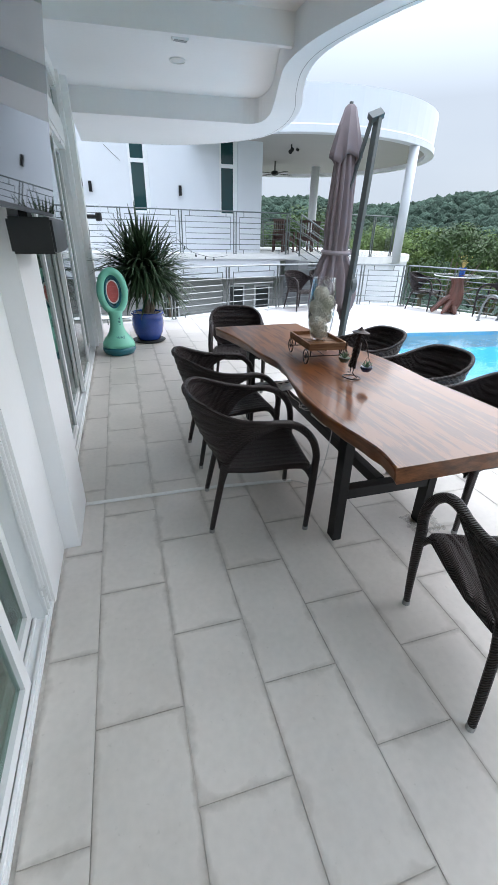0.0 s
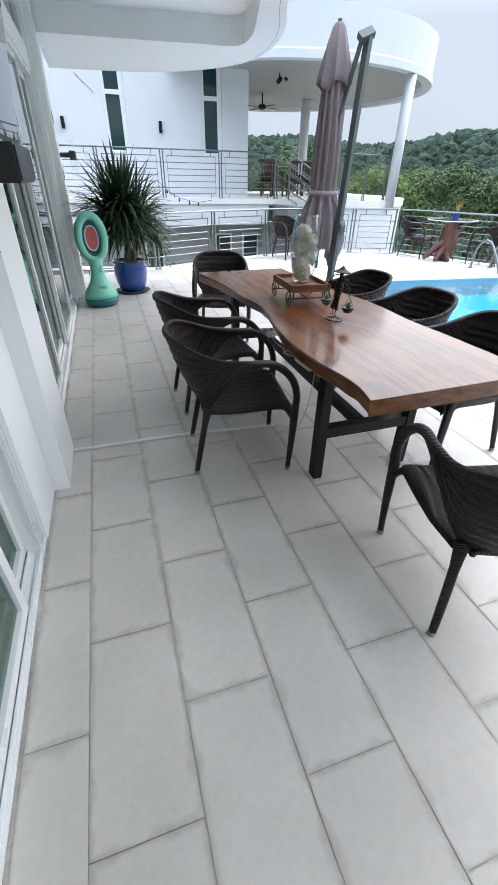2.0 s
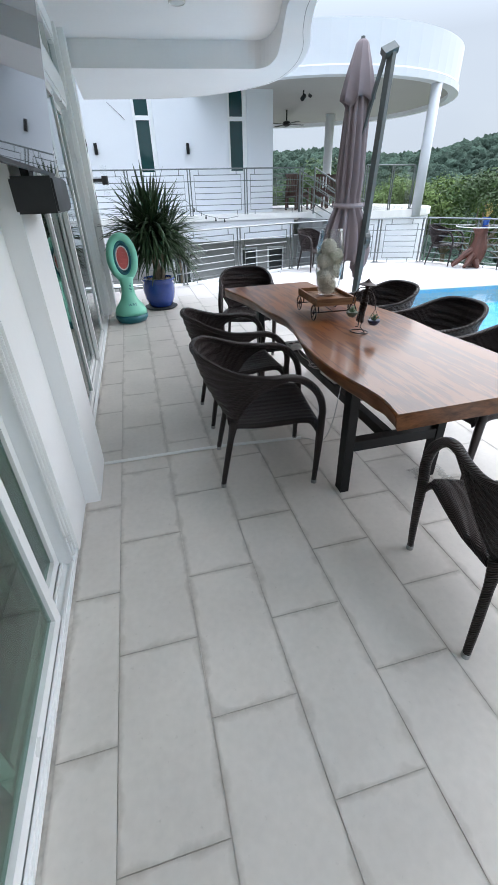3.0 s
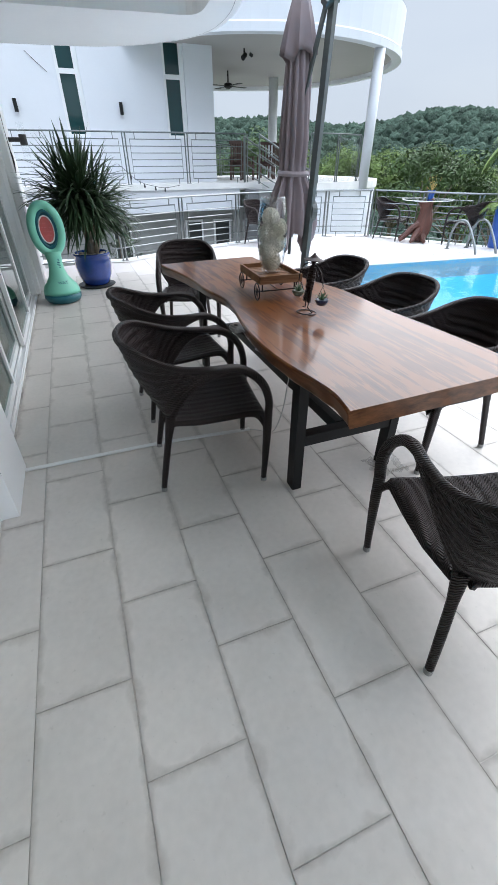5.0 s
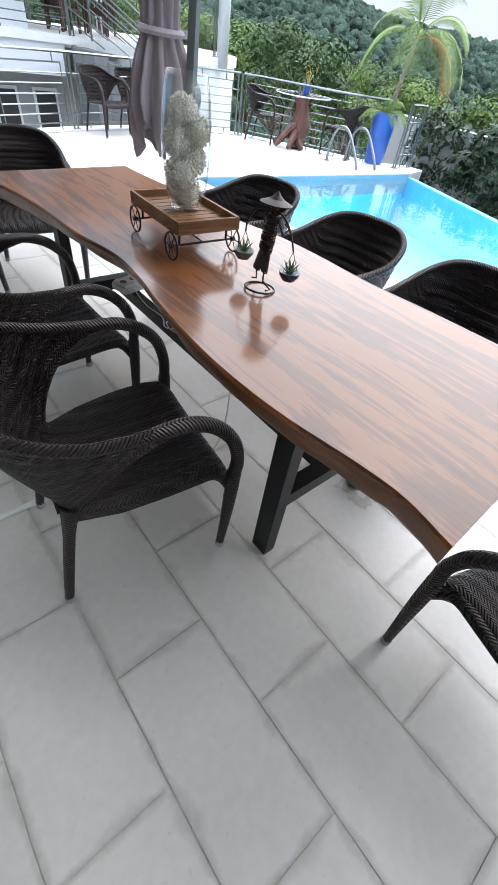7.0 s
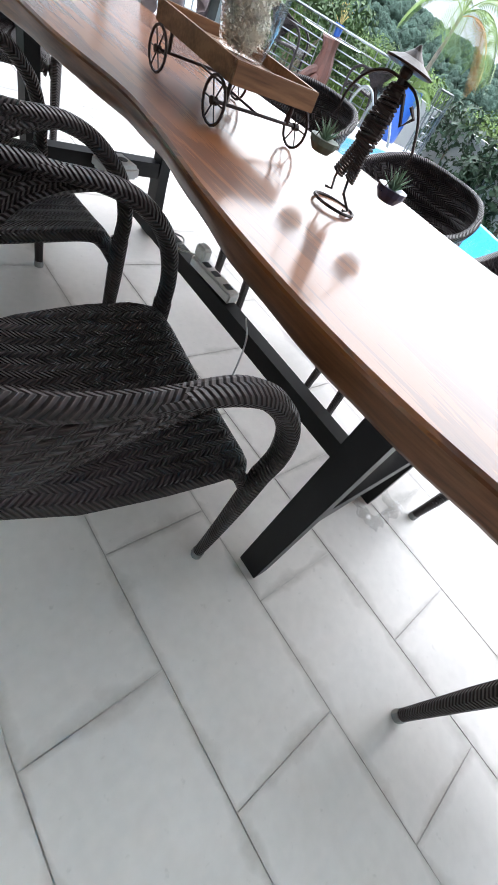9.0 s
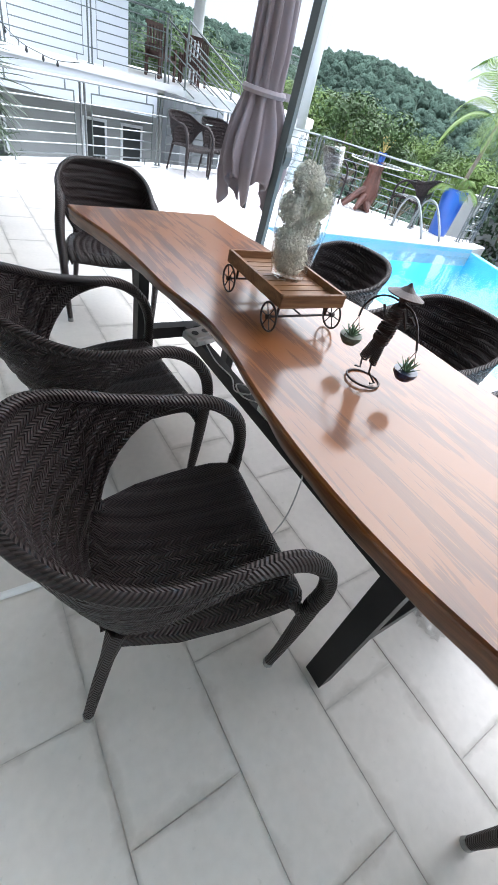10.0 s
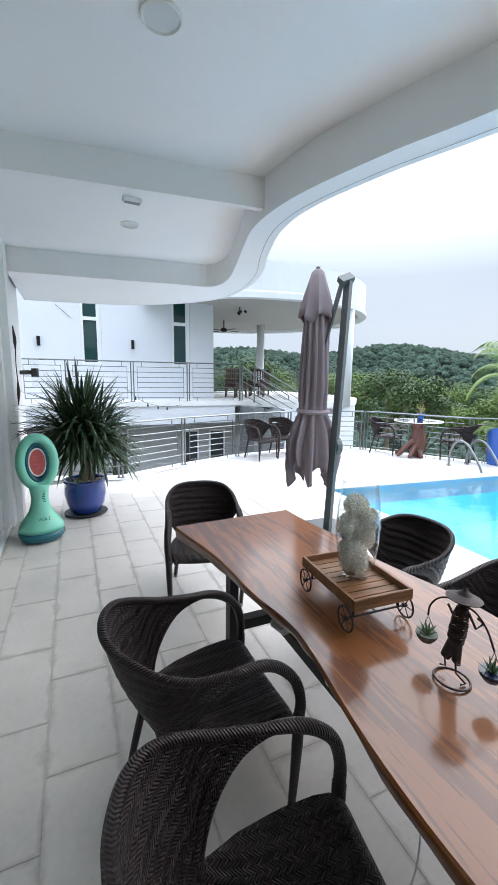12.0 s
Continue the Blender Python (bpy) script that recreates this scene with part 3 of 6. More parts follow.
wallbox("wall_west", -4.0, -3.2, 0, CEIL_Z)
wallbox("wall_west", -3.2, 0.62, 2.42, CEIL_Z)
wallbox("wall_west", 0.62, 0.985, -0.004, CEIL_Z)
wallbox("wall_west", 0.985, 1.42, -0.004, CEIL_Z, x1=-0.415)
wallbox("wall_west", 1.42, 5.45, 2.42, 2.62)
wallbox("wall_west", 1.42, 5.45, 2.97, CEIL_Z)
wallbox("wall_west", 1.42, 4.1, 2.62, 2.97)
wallbox("wall_west", 5.45, 7.2, -0.004, CEIL_Z, x1=-0.47)
wallbox("wall_pier", 5.62, 5.9, -0.004, CEIL_Z, x0=-0.468, x1=-0.40)
wallbox("wall_west", 7.2, 7.4, -3.5, 6.0, x1=-0.47, x0=-3.5)


def sliding_door(name, y0, y1, z0, z1, leaves, label, door_x):
    """leaves: the spans of the leaves from y0 on, and 0 for the outer or 1 for the inner track."""
    d = thing(name, label, "sliding door", at=(door_x, y0, z0))
    w, h = y1 - y0, z1 - z0
    d["kind"] = "structure"
    part("track", B(-0.07, 0.055, 0, w, 0, 0.022, bevel=0.003), M_FRAME, d)
    for x in (-0.066, -0.010, 0.036):
        part("track_lip", B(x, x + 0.010, 0.05, w - 0.10, 0.022, 0.034), M_FRAME, d)
    part("frame_head", B(-0.07, 0.05, 0, w, h - 0.05, h), M_FRAME, d)
    for y, t in ((0, 0.05), (w - 0.10, 0.10)):
        jamb = part("jamb", B(-0.07, 0.036, y, y + t, 0.022, h - 0.05), M_FRAME, d)
        for q in (0.0, 0.5, 1.0):
            yy = y + (t - 0.012) * q
            part("ridge", B(0.036, 0.048, yy, yy + 0.012, 0.022, h - 0.05, bevel=0.002), M_FRAME, jamb)
        for z in (0.15, 0.55, 1.35, 2.1):
            part("screw", T([(0.0355, y + t * 0.3, z), (0.0375, y + t * 0.3, z)], 0.004, 8), M_GASKET, jamb, "small dark screw")
    for a, b, inner in leaves:
        x = -0.034 if inner else 0.014
        leaf = part("leaf", B(x - 0.018, x + 0.018, a, a + 0.055, 0.036, h - 0.05), M_FRAME, d, "white aluminium door leaf")
        part("stile", B(x - 0.018, x + 0.018, b - 0.055, b, 0.036, h - 0.05), M_FRAME, leaf)
        part("rail_low", B(x - 0.018, x + 0.018, a + 0.055, b - 0.055, 0.036, 0.09), M_FRAME, leaf)
        part("rail_top", B(x - 0.018, x + 0.018, a + 0.055, b - 0.055, h - 0.11, h - 0.05), M_FRAME, leaf)
        part("gasket", B(x - 0.008, x + 0.020, a + 0.055, a + 0.061, 0.10, h - 0.11), M_GASKET, leaf)
        part("pane", B(x - 0.003, x + 0.003, a + 0.055, b - 0.055, 0.10, h - 0.11), M_GLASS, leaf, "green tinted glass pane").visible_shadow = False
    return d


sliding_door("door_1", -3.2, 0.62, 0.0, 2.42, [(0.05, 1.0, 0), (0.95, 1.9, 1), (1.85, 3.41, 0), (2.82, 3.73, 1)], "white aluminium sliding door with green tinted glass, slid partly over", -0.56)
sliding_door("door_2", 1.42, 5.45, 0.0, 2.42, [(0.05, 1.05, 0), (1.0, 2.0, 1), (1.95, 2.95, 0), (2.9, 3.93, 1)], "white aluminium sliding door with dark tinted glass, closed", -0.56)
tr = thing("window_1", "white transom window with dark glass above the door", "window", at=(-0.56, 4.1, 2.62))
tr["kind"] = "structure"
for a in (B(-0.03, 0.05, 0, 1.35, 0, 0.04), B(-0.03, 0.05, 0, 1.35, 0.31, 0.35), B(-0.03, 0.05, 0, 0.04, 0.04, 0.31), B(-0.03, 0.05, 1.31, 1.35, 0.04, 0.31), B(-0.03, 0.04, 0.65, 0.69, 0.04, 0.31)):
    part("window_frame", a, M_FRAME, tr)
part("pane", B(-0.003, 0.003, 0.04, 1.31, 0.04, 0.31), M_GLASS, tr)
# the room behind, its dimness put into the dark grey of its surfaces
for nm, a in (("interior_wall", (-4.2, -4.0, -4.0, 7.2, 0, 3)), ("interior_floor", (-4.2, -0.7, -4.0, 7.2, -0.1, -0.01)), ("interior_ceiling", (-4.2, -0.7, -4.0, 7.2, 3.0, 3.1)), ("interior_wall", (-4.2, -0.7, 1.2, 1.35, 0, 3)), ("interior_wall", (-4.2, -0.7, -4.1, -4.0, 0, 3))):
    part(nm, B(*a), M_INTERIOR, label="plain room surface behind the glass, coloured dark for its dimness", kind="structure")
cur = thing("curtain", "green drawn curtain hanging behind the sliding door", "curtain", at=(-0.80, 0.50, 0.02))
bm = bmesh.new()
cv = [[bm.verts.new((0.045 * math.sin(i * 0.55) + 0.012 * math.sin(i * 1.7) - 0.02 * z, -0.85 + i * 0.0125 + 0.03 * math.sin(i * 0.2 + z), z)) for i in range(120)] for z in (0.0, 0.6, 1.2, 1.8, 2.4)]
for a, b in zip(cv, cv[1:]):
    for i in range(119):
        bm.faces.new((a[i], a[i + 1], b[i + 1], b[i]))
ob = part("cloth", bm, M_CURTAIN, cur, smooth=True)
so = ob.modifiers.new("thick", "SOLIDIFY")
so.thickness = 0.006

tv = thing("television", "large flat black television tilted down on the white pier", "television", at=(-0.31, 0.78, 1.57))
tv.matrix_basis = pose(-0.31, 0.78, 1.57, 0, 7, 0)
part("screen", B(0.012, 0.016, -0.472, 0.53, 0.012, 0.70), M_SCREEN, tv, "glossy black screen")
part("bezel", B(-0.004, 0.011, -0.48, 0.538, 0, 0.712, bevel=0.003), M_PLASTIC, tv)
part("back_box", B(-0.040, -0.004, -0.25, 0.40, 0.12, 0.58, bevel=0.008), M_PLASTIC, tv)
part("bracket", B(-0.115, -0.040, 0.24, 0.40, 0.2, 0.5), M_BLACK, tv)
sp = thing("speaker_box", "black box speaker mounted under the television", "speaker", at=(-0.41, 1.02, 1.44))
part("body", B(0, 0.15, -0.12, 0.30, 0, 0.12, bevel=0.008), M_PLASTIC, sp)
part("bracket", B(0.02, 0.05, 0.03, 0.13, 0.12, 0.2), M_BLACK, sp)
orn = thing("wall_ornament", "long twisted dark iron wall ornament on the white wall", "wall ornament", at=(-0.47, 6.45, 1.3))
part("rod", T(smooth_path([(0.02, 0, 0), (0.03, 0.01, 0.25), (0.025, -0.01, 0.5), (0.03, 0.01, 0.75), (0.02, 0, 1.0)]), [0.006 + 0.016 * max(0, math.sin(i * 0.47)) ** 2 for i in range(21)], 8), M_IRON, orn)
sc = thing("wall_lamp", "black wall lamp with clear glass cylinders on the white wall end", "wall lamp", at=(-0.40, 7.05, 1.72))
part("arm", T([(-0.07, 0, 0), (0.1, 0, 0)], 0.03, 10), M_PLASTIC, sc)
part("socket", T([(0.12, 0, -0.06), (0.12, 0, 0.06)], 0.05, 16), M_PLASTIC, sc)
part("shade", T([(0.12, 0, 0.06), (0.12, 0, 0.2)], 0.045, 16, caps=False), M_CLEAR, sc, "clear glass shade")
part("shade", T([(0.12, 0, -0.2), (0.12, 0, -0.06)], 0.045, 16, caps=False), M_CLEAR, sc, "clear glass shade")


# ---- railings ----
def railing(name, label, posts, z0, h, group, skip=(), single=False, M_STEEL=None):
    """Steel railing along posts: double posts, a top rail, and framed panels with level bars."""
    M_STEEL = M_STEEL or M_POLISHED
    r = thing(name, label, "railing", group, (*posts[0], z0))
    O = Vector((*posts[0], 0))
    for i, p in enumerate(posts):
        a = Vector((*posts[max(0, i - 1)], 0))
        b = Vector((*posts[min(len(posts) - 1, i + 1)], 0))
        d = (b - a).normalized()
        for s in ((0,) if single else (-0.035, 0.035)):
            q = Vector((*p, 0)) - O + d * s
            part("post", T([q, q + Vector((0, 0, h))], 0.017, 6), M_STEEL, r)
        q = Vector((*p, 0)) - O
        part("base_plate", B(q.x - 0.06, q.x + 0.06, q.y - 0.04, q.y + 0.04, 0, 0.01), M_STEEL, r)
    for i, (a, b) in enumerate(zip(posts, posts[1:])):
        a, b = Vector((*a, 0)) - O, Vector((*b, 0)) - O
        d = (b - a).normalized()
        L = (b - a).length
        part("top_rail", T([a + Vector((0, 0, h)), b + Vector((0, 0, h))], 0.02, 6), M_STEEL, r)
        if i in skip:
            continue
        i0, i1 = a + d * 0.14, b - d * 0.14
        zt, zb = h * 0.87, h * 0.10
        bm = T([i0 + Vector((0, 0, zb)), i0 + Vector((0, 0, zt)), i1 + Vector((0, 0, zt)), i1 + Vector((0, 0, zb))], 0.012, 5, closed=True)
        part("panel_frame", bm, M_STEEL, r)
        for k in range(1, 6):
            z = zb + (zt - zb) * k / 6
            e0, e1 = (a, b) if k in (1, 5) else (i0, i1)
            part("bar", T([e0 + Vector((0, 0, z)), e1 + Vector((0, 0, z))], 0.010, 5), M_STEEL, r)
        for s in (0.27, L - 0.27):
            if 0 < s < L:
                q = a + d * s
                part("spacer", T([q + Vector((0, 0, zt)), q + Vector((0, 0, h))], 0.010, 5), M_STEEL, r)
                part("spacer", T([q + Vector((0, 0, 0)), q + Vector((0, 0, zb))], 0.010, 5), M_STEEL, r)
    return r


railing("terrace_railing", "polished steel terrace railing with level bars, along the curved edge", RAILPTS, 0, 0.92, "terrace railings")
railing("terrace_railing", "steel terrace railing with level bars, behind the round table", [(6.62, 8.12), (7.12, 7.08), (7.62, 6.1), (8.12, 5.78)], 0, 0.92, "terrace railings")
railing("terrace_railing", "short steel railing at the pool corner", [(8.20, 5.40), (8.62, 5.38)], 0, 0.92, "terrace railings")

# ---- second building ----
BY = 13.3


def bwall(x0, x1, z0, z1, y0=BY, y1=BY + 0.25, material=None, name="wall_north", label="bright white wall of the second building"):
    return part(name, B(x0, x1, y0, y1, z0, z1), material or M_FACADE, label=label, kind="structure")


W1X, W2X, WEND = (0.52, 1.07), (3.16, 3.73), 4.52
WIN_B, WIN_T = 2.02, 5.2
bwall(-4.0, W1X[0], -3.6, 6.2)
bwall(W1X[1], W2X[0], -3.6, 6.2)
bwall(W2X[1], WEND, -3.6, 6.2)
for x0, x1 in (W1X, W2X):
    bwall(x0, x1, -3.6, WIN_B)
    bwall(x0, x1, WIN_T, 6.2)
    w = thing("window_2", "tall narrow window with a white frame and dark green glass", "window", "tall windows", (x0, BY + 0.06, WIN_B))
    w["kind"] = "structure"
    W, H = x1 - x0, WIN_T - WIN_B
    mz = 3.32 - WIN_B
    for a in (B(0, 0.07, 0, 0.08, 0, H), B(W - 0.12, W, 0, 0.08, 0, H), B(0.07, W - 0.12, 0, 0.08, 0, 0.06), B(0.07, W - 0.12, 0, 0.08, mz - 0.05, mz + 0.05), B(0.07, W - 0.12, 0, 0.08, H - 0.06, H)):
        part("window_frame", a, M_FRAME, w)
    part("pane", B(0.07, W - 0.12, 0.035, 0.045, 0.06, H - 0.06), M_WINDOW, w, "dark green glass")
# added solid block; its near-black colour stands in for unlit rooms
part("building_core", B(-3.9, WEND - 0.02, BY + 0.9, BY + 6, -3.5, 6.1), mat("unlit_room_dark", (0.05, 0.07, 0.065), 0.9), label="solid dark block standing for unlit rooms behind the tall windows", kind="structure")
part("wall_east", B(WEND - 0.25, WEND, BY + 0.25, BY + 6, -3.6, 6.2), M_FACADE, label="white side wall of the second building", kind="structure")
for x in (1.95, -0.58):
    s = thing("wall_sconce", "small dark cylinder wall light on the white facade", "wall light", "facade wall lights", (x, BY - 0.06, 2.62))
    part("body", T([(0, 0, -0.13), (0, 0, 0.13)], 0.045, 12), M_BLACK, s)
    part("mount", B(-0.03, 0.03, 0, 0.06, -0.05, 0.05), M_BLACK, s)
# walkway in front of it
WZ = 0.97
part("walkway", B(-4.0, 5.15, 12.15, BY, WZ - 0.14, WZ), M_COPING, label="pale upper walkway slab", kind="structure")
part("walkway_wall", B(-4.0, 4.85, 12.2, 12.4, 0.30, WZ - 0.14), M_FACADE, label="white wall below the upper walkway", kind="structure")
# the lower storey lies in shade; its grey material carries that shade
part("lower_wall", B(-4.0, 6.4, 13.0, 13.2, -3.6, 0.30), M_STONE, label="lower storey wall with its shade put into a grey colour", kind="structure")
for x in (1.2, 3.4, 4.3):
    d = thing("door_3", "dark lower storey door opening with a pale frame", "door", at=(x, 12.98, -2.2))
    d["kind"] = "structure"
    part("door_frame", B(-0.06, 0.5, -0.03, 0, 0, 2.2), M_FRAME, d)
    part("leaf", B(0, 0.44, -0.05, -0.032, 0, 2.14), M_GASKET, d)
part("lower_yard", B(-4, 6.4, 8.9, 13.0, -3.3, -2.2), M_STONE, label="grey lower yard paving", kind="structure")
railing("walkway_railing", "tall steel railing with level bars on the upper walkway", [(-2.6, 12.25), (-1.05, 12.25), (0.1, 12.25), (1.77, 12.25), (3.38, 12.25), (5.08, 12.25)], WZ, 1.12, "walkway railings", M_STEEL=M_STEEL_GREY)
# gallery under the round roof
CX, CY, CR = 6.35, 15.4, 4.65
FLOOR2 = [(WEND, 12.3), (5.6, 12.3), (6.0, 11.75)] + [(CX + 4.5 * math.sin(a), CY - 4.5 * math.cos(a)) for a in [radians(k) for k in range(0, 100, 10)]] + [(CX + 4.4, 20), (WEND, 20)]
part("gallery_floor", prism(bmesh.new(), FLOOR2, WZ - 0.2, WZ - 0.003), M_COPING, label="pale gallery floor slab", kind="structure")
bm = bmesh.new()
arc = [(CX + 4.45 * math.sin(a), CY - 4.45 * math.cos(a)) for a in [radians(k) for k in range(-5, 101, 7)]]
prism(bm, arc + [(CX + 4.2, 19), (6.2, 19), (6.0, 12.0)], -3.6, WZ - 0.2)
part("gallery_base", bm, M_FACADE, label="white rounded base wall of the gallery", kind="structure")
roof = [(CX + CR * math.cos(radians(k)), CY + CR * math.sin(radians(k))) for k in range(0, 360, 6)]
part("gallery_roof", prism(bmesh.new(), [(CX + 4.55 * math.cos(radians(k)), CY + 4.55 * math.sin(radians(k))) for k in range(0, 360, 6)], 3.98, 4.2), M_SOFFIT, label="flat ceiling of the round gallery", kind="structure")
bm = bmesh.new()
prof = [(CR + 0.02, 3.86), (CR + 0.02, 4.02), (CR - 0.03, 4.06), (CR - 0.03, 4.85), (CR - 0.25, 4.85), (CR - 0.25, 3.86)]
rings = [[bm.verts.new((CX + r * math.cos(radians(k)), CY + r * math.sin(radians(k)), z)) for k in range(0, 360, 5)] for r, z in prof]
for i in range(len(prof)):
    a, b = rings[i], rings[(i + 1) % len(prof)]
    for k in range(72):
        bm.faces.new((a[k], a[(k + 1) % 72], b[(k + 1) % 72], b[k]))
part("gallery_fascia", bm, M_FACADE, label="tall white curved roof parapet", kind="structure", smooth=False)
for x, y, r in ((8.50, 11.42, 0.14), (8.05, 17.2, 0.17)):
    part("column", T([(x, y, WZ - 0.2), (x, y, 3.98)], r, 20), M_FACADE, label="round white gallery column", kind="structure", smooth=True)
railing("gallery_railing", "steel and glass gallery railing around the rounded edge", [(CX + 4.35 * math.sin(radians(k)), CY - 4.35 * math.cos(radians(k))) for k in (2, 14, 27)], WZ, 1.1, "gallery railings", skip=(0, 1, 2), M_STEEL=M_STEEL_GREY)
for k0, k1 in ((2, 14), (14, 27)):
    a, b = [Vector((CX + 4.35 * math.sin(radians(k)), CY - 4.35 * math.cos(radians(k)), 0)) for k in (k0, k1)]
    g = thing("balustrade_glazing", "clear glass panel of the gallery railing", "glass panel", "glass panels", (a.x, a.y, WZ + 0.02))
    part("pane", prism(bmesh.new(), [(0, 0), (b.x - a.x, b.y - a.y), (b.x - a.x, b.y - a.y + 0.01), (0, 0.01)], 0, 1.0), M_CLEAR, g)
railing("gallery_railing", "far steel gallery railing with glass", [(4.8, 19), (6.6, 19.4), (8.6, 19.2), (10.4, 18.0)], WZ, 1.1, "gallery railings", M_STEEL=M_STEEL_GREY)
fan = thing("ceiling_fan", "dark ceiling fan hanging under the gallery roof", "ceiling fan", at=(6.05, 16.5, 3.98))
part("rod", T([(0, 0, -0.32), (0, 0, 0)], 0.025, 8), M_BLACK, fan)
part("motor", lathe(bmesh.new(), [(0.05, -0.3), (0.13, -0.33), (0.14, -0.42), (0.06, -0.46)], 16), M_BLACK, fan)
for k in range(4):
    a = radians(15 + 90 * k)
    part("blade", prism(bmesh.new(), [(math.cos(a) * u - math.sin(a) * v, math.sin(a) * u + math.cos(a) * v) for u, v in ((0.12, -0.04), (0.75, -0.075), (0.75, 0.075), (0.12, 0.04))], -0.40, -0.39), M_BLACK, fan)
pj = thing("ceiling_spotlight", "black twin spotlight under the gallery roof", "spotlight", at=(5.44, 13.3, 3.98))
part("stem", T([(0, 0, -0.12), (0, 0, 0)], 0.02, 8), M_BLACK, pj)
part("head", T([(-0.05, -0.03, -0.2), (0.05, 0.05, -0.12)], 0.06, 12), M_BLACK, pj)
part("head", T([(0.16, 0, -0.10), (0.24, 0, -0.14)], 0.04, 12), M_BLACK, pj)
# wooden seats on the gallery
def wooden_chair(x, y, a):
    c = thing("wooden_chair", "dark reddish-brown wooden armchair on the gallery", "chair", "wooden gallery chairs", (x, y, WZ), a)
    part("seat", B(-0.28, 0.28, -0.28, 0.28, 0.36, 0.42, bevel=0.01), M_DARKWOOD, c)
    part("cushion", B(-0.24, 0.24, -0.24, 0.26, 0.425, 0.50, bevel=0.03), M_DARKWOOD, c, "dark red-brown seat cushion")
    for sx in (-0.26, 0.26):
        part("arm", B(sx - 0.03, sx + 0.03, -0.28, 0.28, 0.60, 0.63, bevel=0.005), M_DARKWOOD, c)
        for sy in (-0.25, 0.25):
            part("leg", B(sx - 0.025, sx + 0.025, sy - 0.025, sy + 0.025, 0, 0.60), M_DARKWOOD, c)
    for k in range(5):
        part("back_slat", B(-0.22 + k * 0.1, -0.17 + k * 0.1, 0.27, 0.30, 0.42, 1.0), M_DARKWOOD, c)
    part("back_rail", B(-0.28, 0.28, 0.265, 0.305, 0.96, 1.04, bevel=0.008), M_DARKWOOD, c)


for x, y, a in ((5.6, 14.0, 20), (6.7, 14.6, -30), (6.2, 15.8, 160), (7.3, 15.6, -80)):
    wooden_chair(x, y, a)
# stairs from the walkway down to the terrace side
st = thing("staircase", "dark stone steps with steel handrails going down from the walkway", "staircase", at=(4.97, 11.0, 0))
st["kind"] = "structure"
for i in range(6):
    part("step", B(0.0 + i * 0.29, 0.31 + i * 0.29, 0, 1.1, -0.6, WZ - 0.15 * (i + 1)), M_DARKSTEP, st, "dark stone step")
for y in (0.0, 1.12):
    h = thing("stair_handrail", "sloping steel stair handrail with level bars", "handrail", "stair handrails", (4.97, 11.0 + y, 0))
    for k in range(5):
        o = 1.05 - k * 0.2
        part("bar", T([(0, 0, WZ + o), (1.75, 0, 0.07 + o)], 0.02 if k == 0 else 0.012, 6), M_STEEL_GREY, h)
    for x, z in ((0, WZ), (1.75, 0.07)):
        part("post", T([(x, 0, z), (x, 0, z + 1.05)], 0.02, 6), M_STEEL_GREY, h)

fcab = thing("facade_cable", "thin dark cable sagging across the white facade", "cable", at=(0, 0, 0))
part("cable", T([(-0.10, 13.28, 3.63), (0.12, 13.275, 3.43), (0.31, 13.28, 3.27)], 0.006, 5), M_PLASTIC, fcab)
sl = thing("string_lights", "black string-light cable with small dark bulbs hanging beside the far railing", "string lights", at=(0, 0, 0))
pts = smooth_path([(1.30, 10.0, 1.42), (1.67, 10.0, 1.12), (1.98, 10.0, 1.02), (2.25, 10.0, 0.98), (2.6, 10.0, 1.02)])
part("cable", T(pts, 0.005, 5), M_PLASTIC, sl)
for k in (3, 7, 11, 15):
    p = pts[k]
    part("bulb", lathe(bmesh.new(), [(0.001, 0.0), (0.013, -0.01), (0.014, -0.03), (0.022, -0.045), (0.022, -0.065), (0.001, -0.085)], 8, p[0], p[1]), M_PLASTIC, sl).matrix_basis = pose(0, 0, p[2])

# ---- dining table ----
LEFT = smooth_path([(0.875, 0.215, 0), (0.895, 0.34, 0), (0.885, 0.46, 0), (0.845, 0.70, 0), (0.836, 0.95, 0), (0.858, 1.22, 0), (0.903, 1.50, 0), (0.915, 1.70, 0), (0.872, 1.96, 0), (0.855, 2.25, 0), (0.82, 2.5, 0), (0.775, 2.70, 0), (0.745, 2.87, 0)], 5)
RIGHT = smooth_path([(1.765, 0.235, 0), (1.765, 0.45, 0), (1.755, 0.62, 0), (1.74, 0.85, 0), (1.715, 1.1, 0), (1.72, 1.35, 0), (1.71, 1.6, 0), (1.66, 1.85, 0), (1.62, 2.1, 0), (1.63, 2.35, 0), (1.60, 2.55, 0), (1.58, 2.75, 0), (1.575, 2.90, 0)], 5)
table = thing("dining_table", "varnished live-edge wooden slab dining table on black steel legs", "table", at=(1.25, 1.5, 0))
TT, TB = 0.745, 0.668
bm = bmesh.new()
secs = []
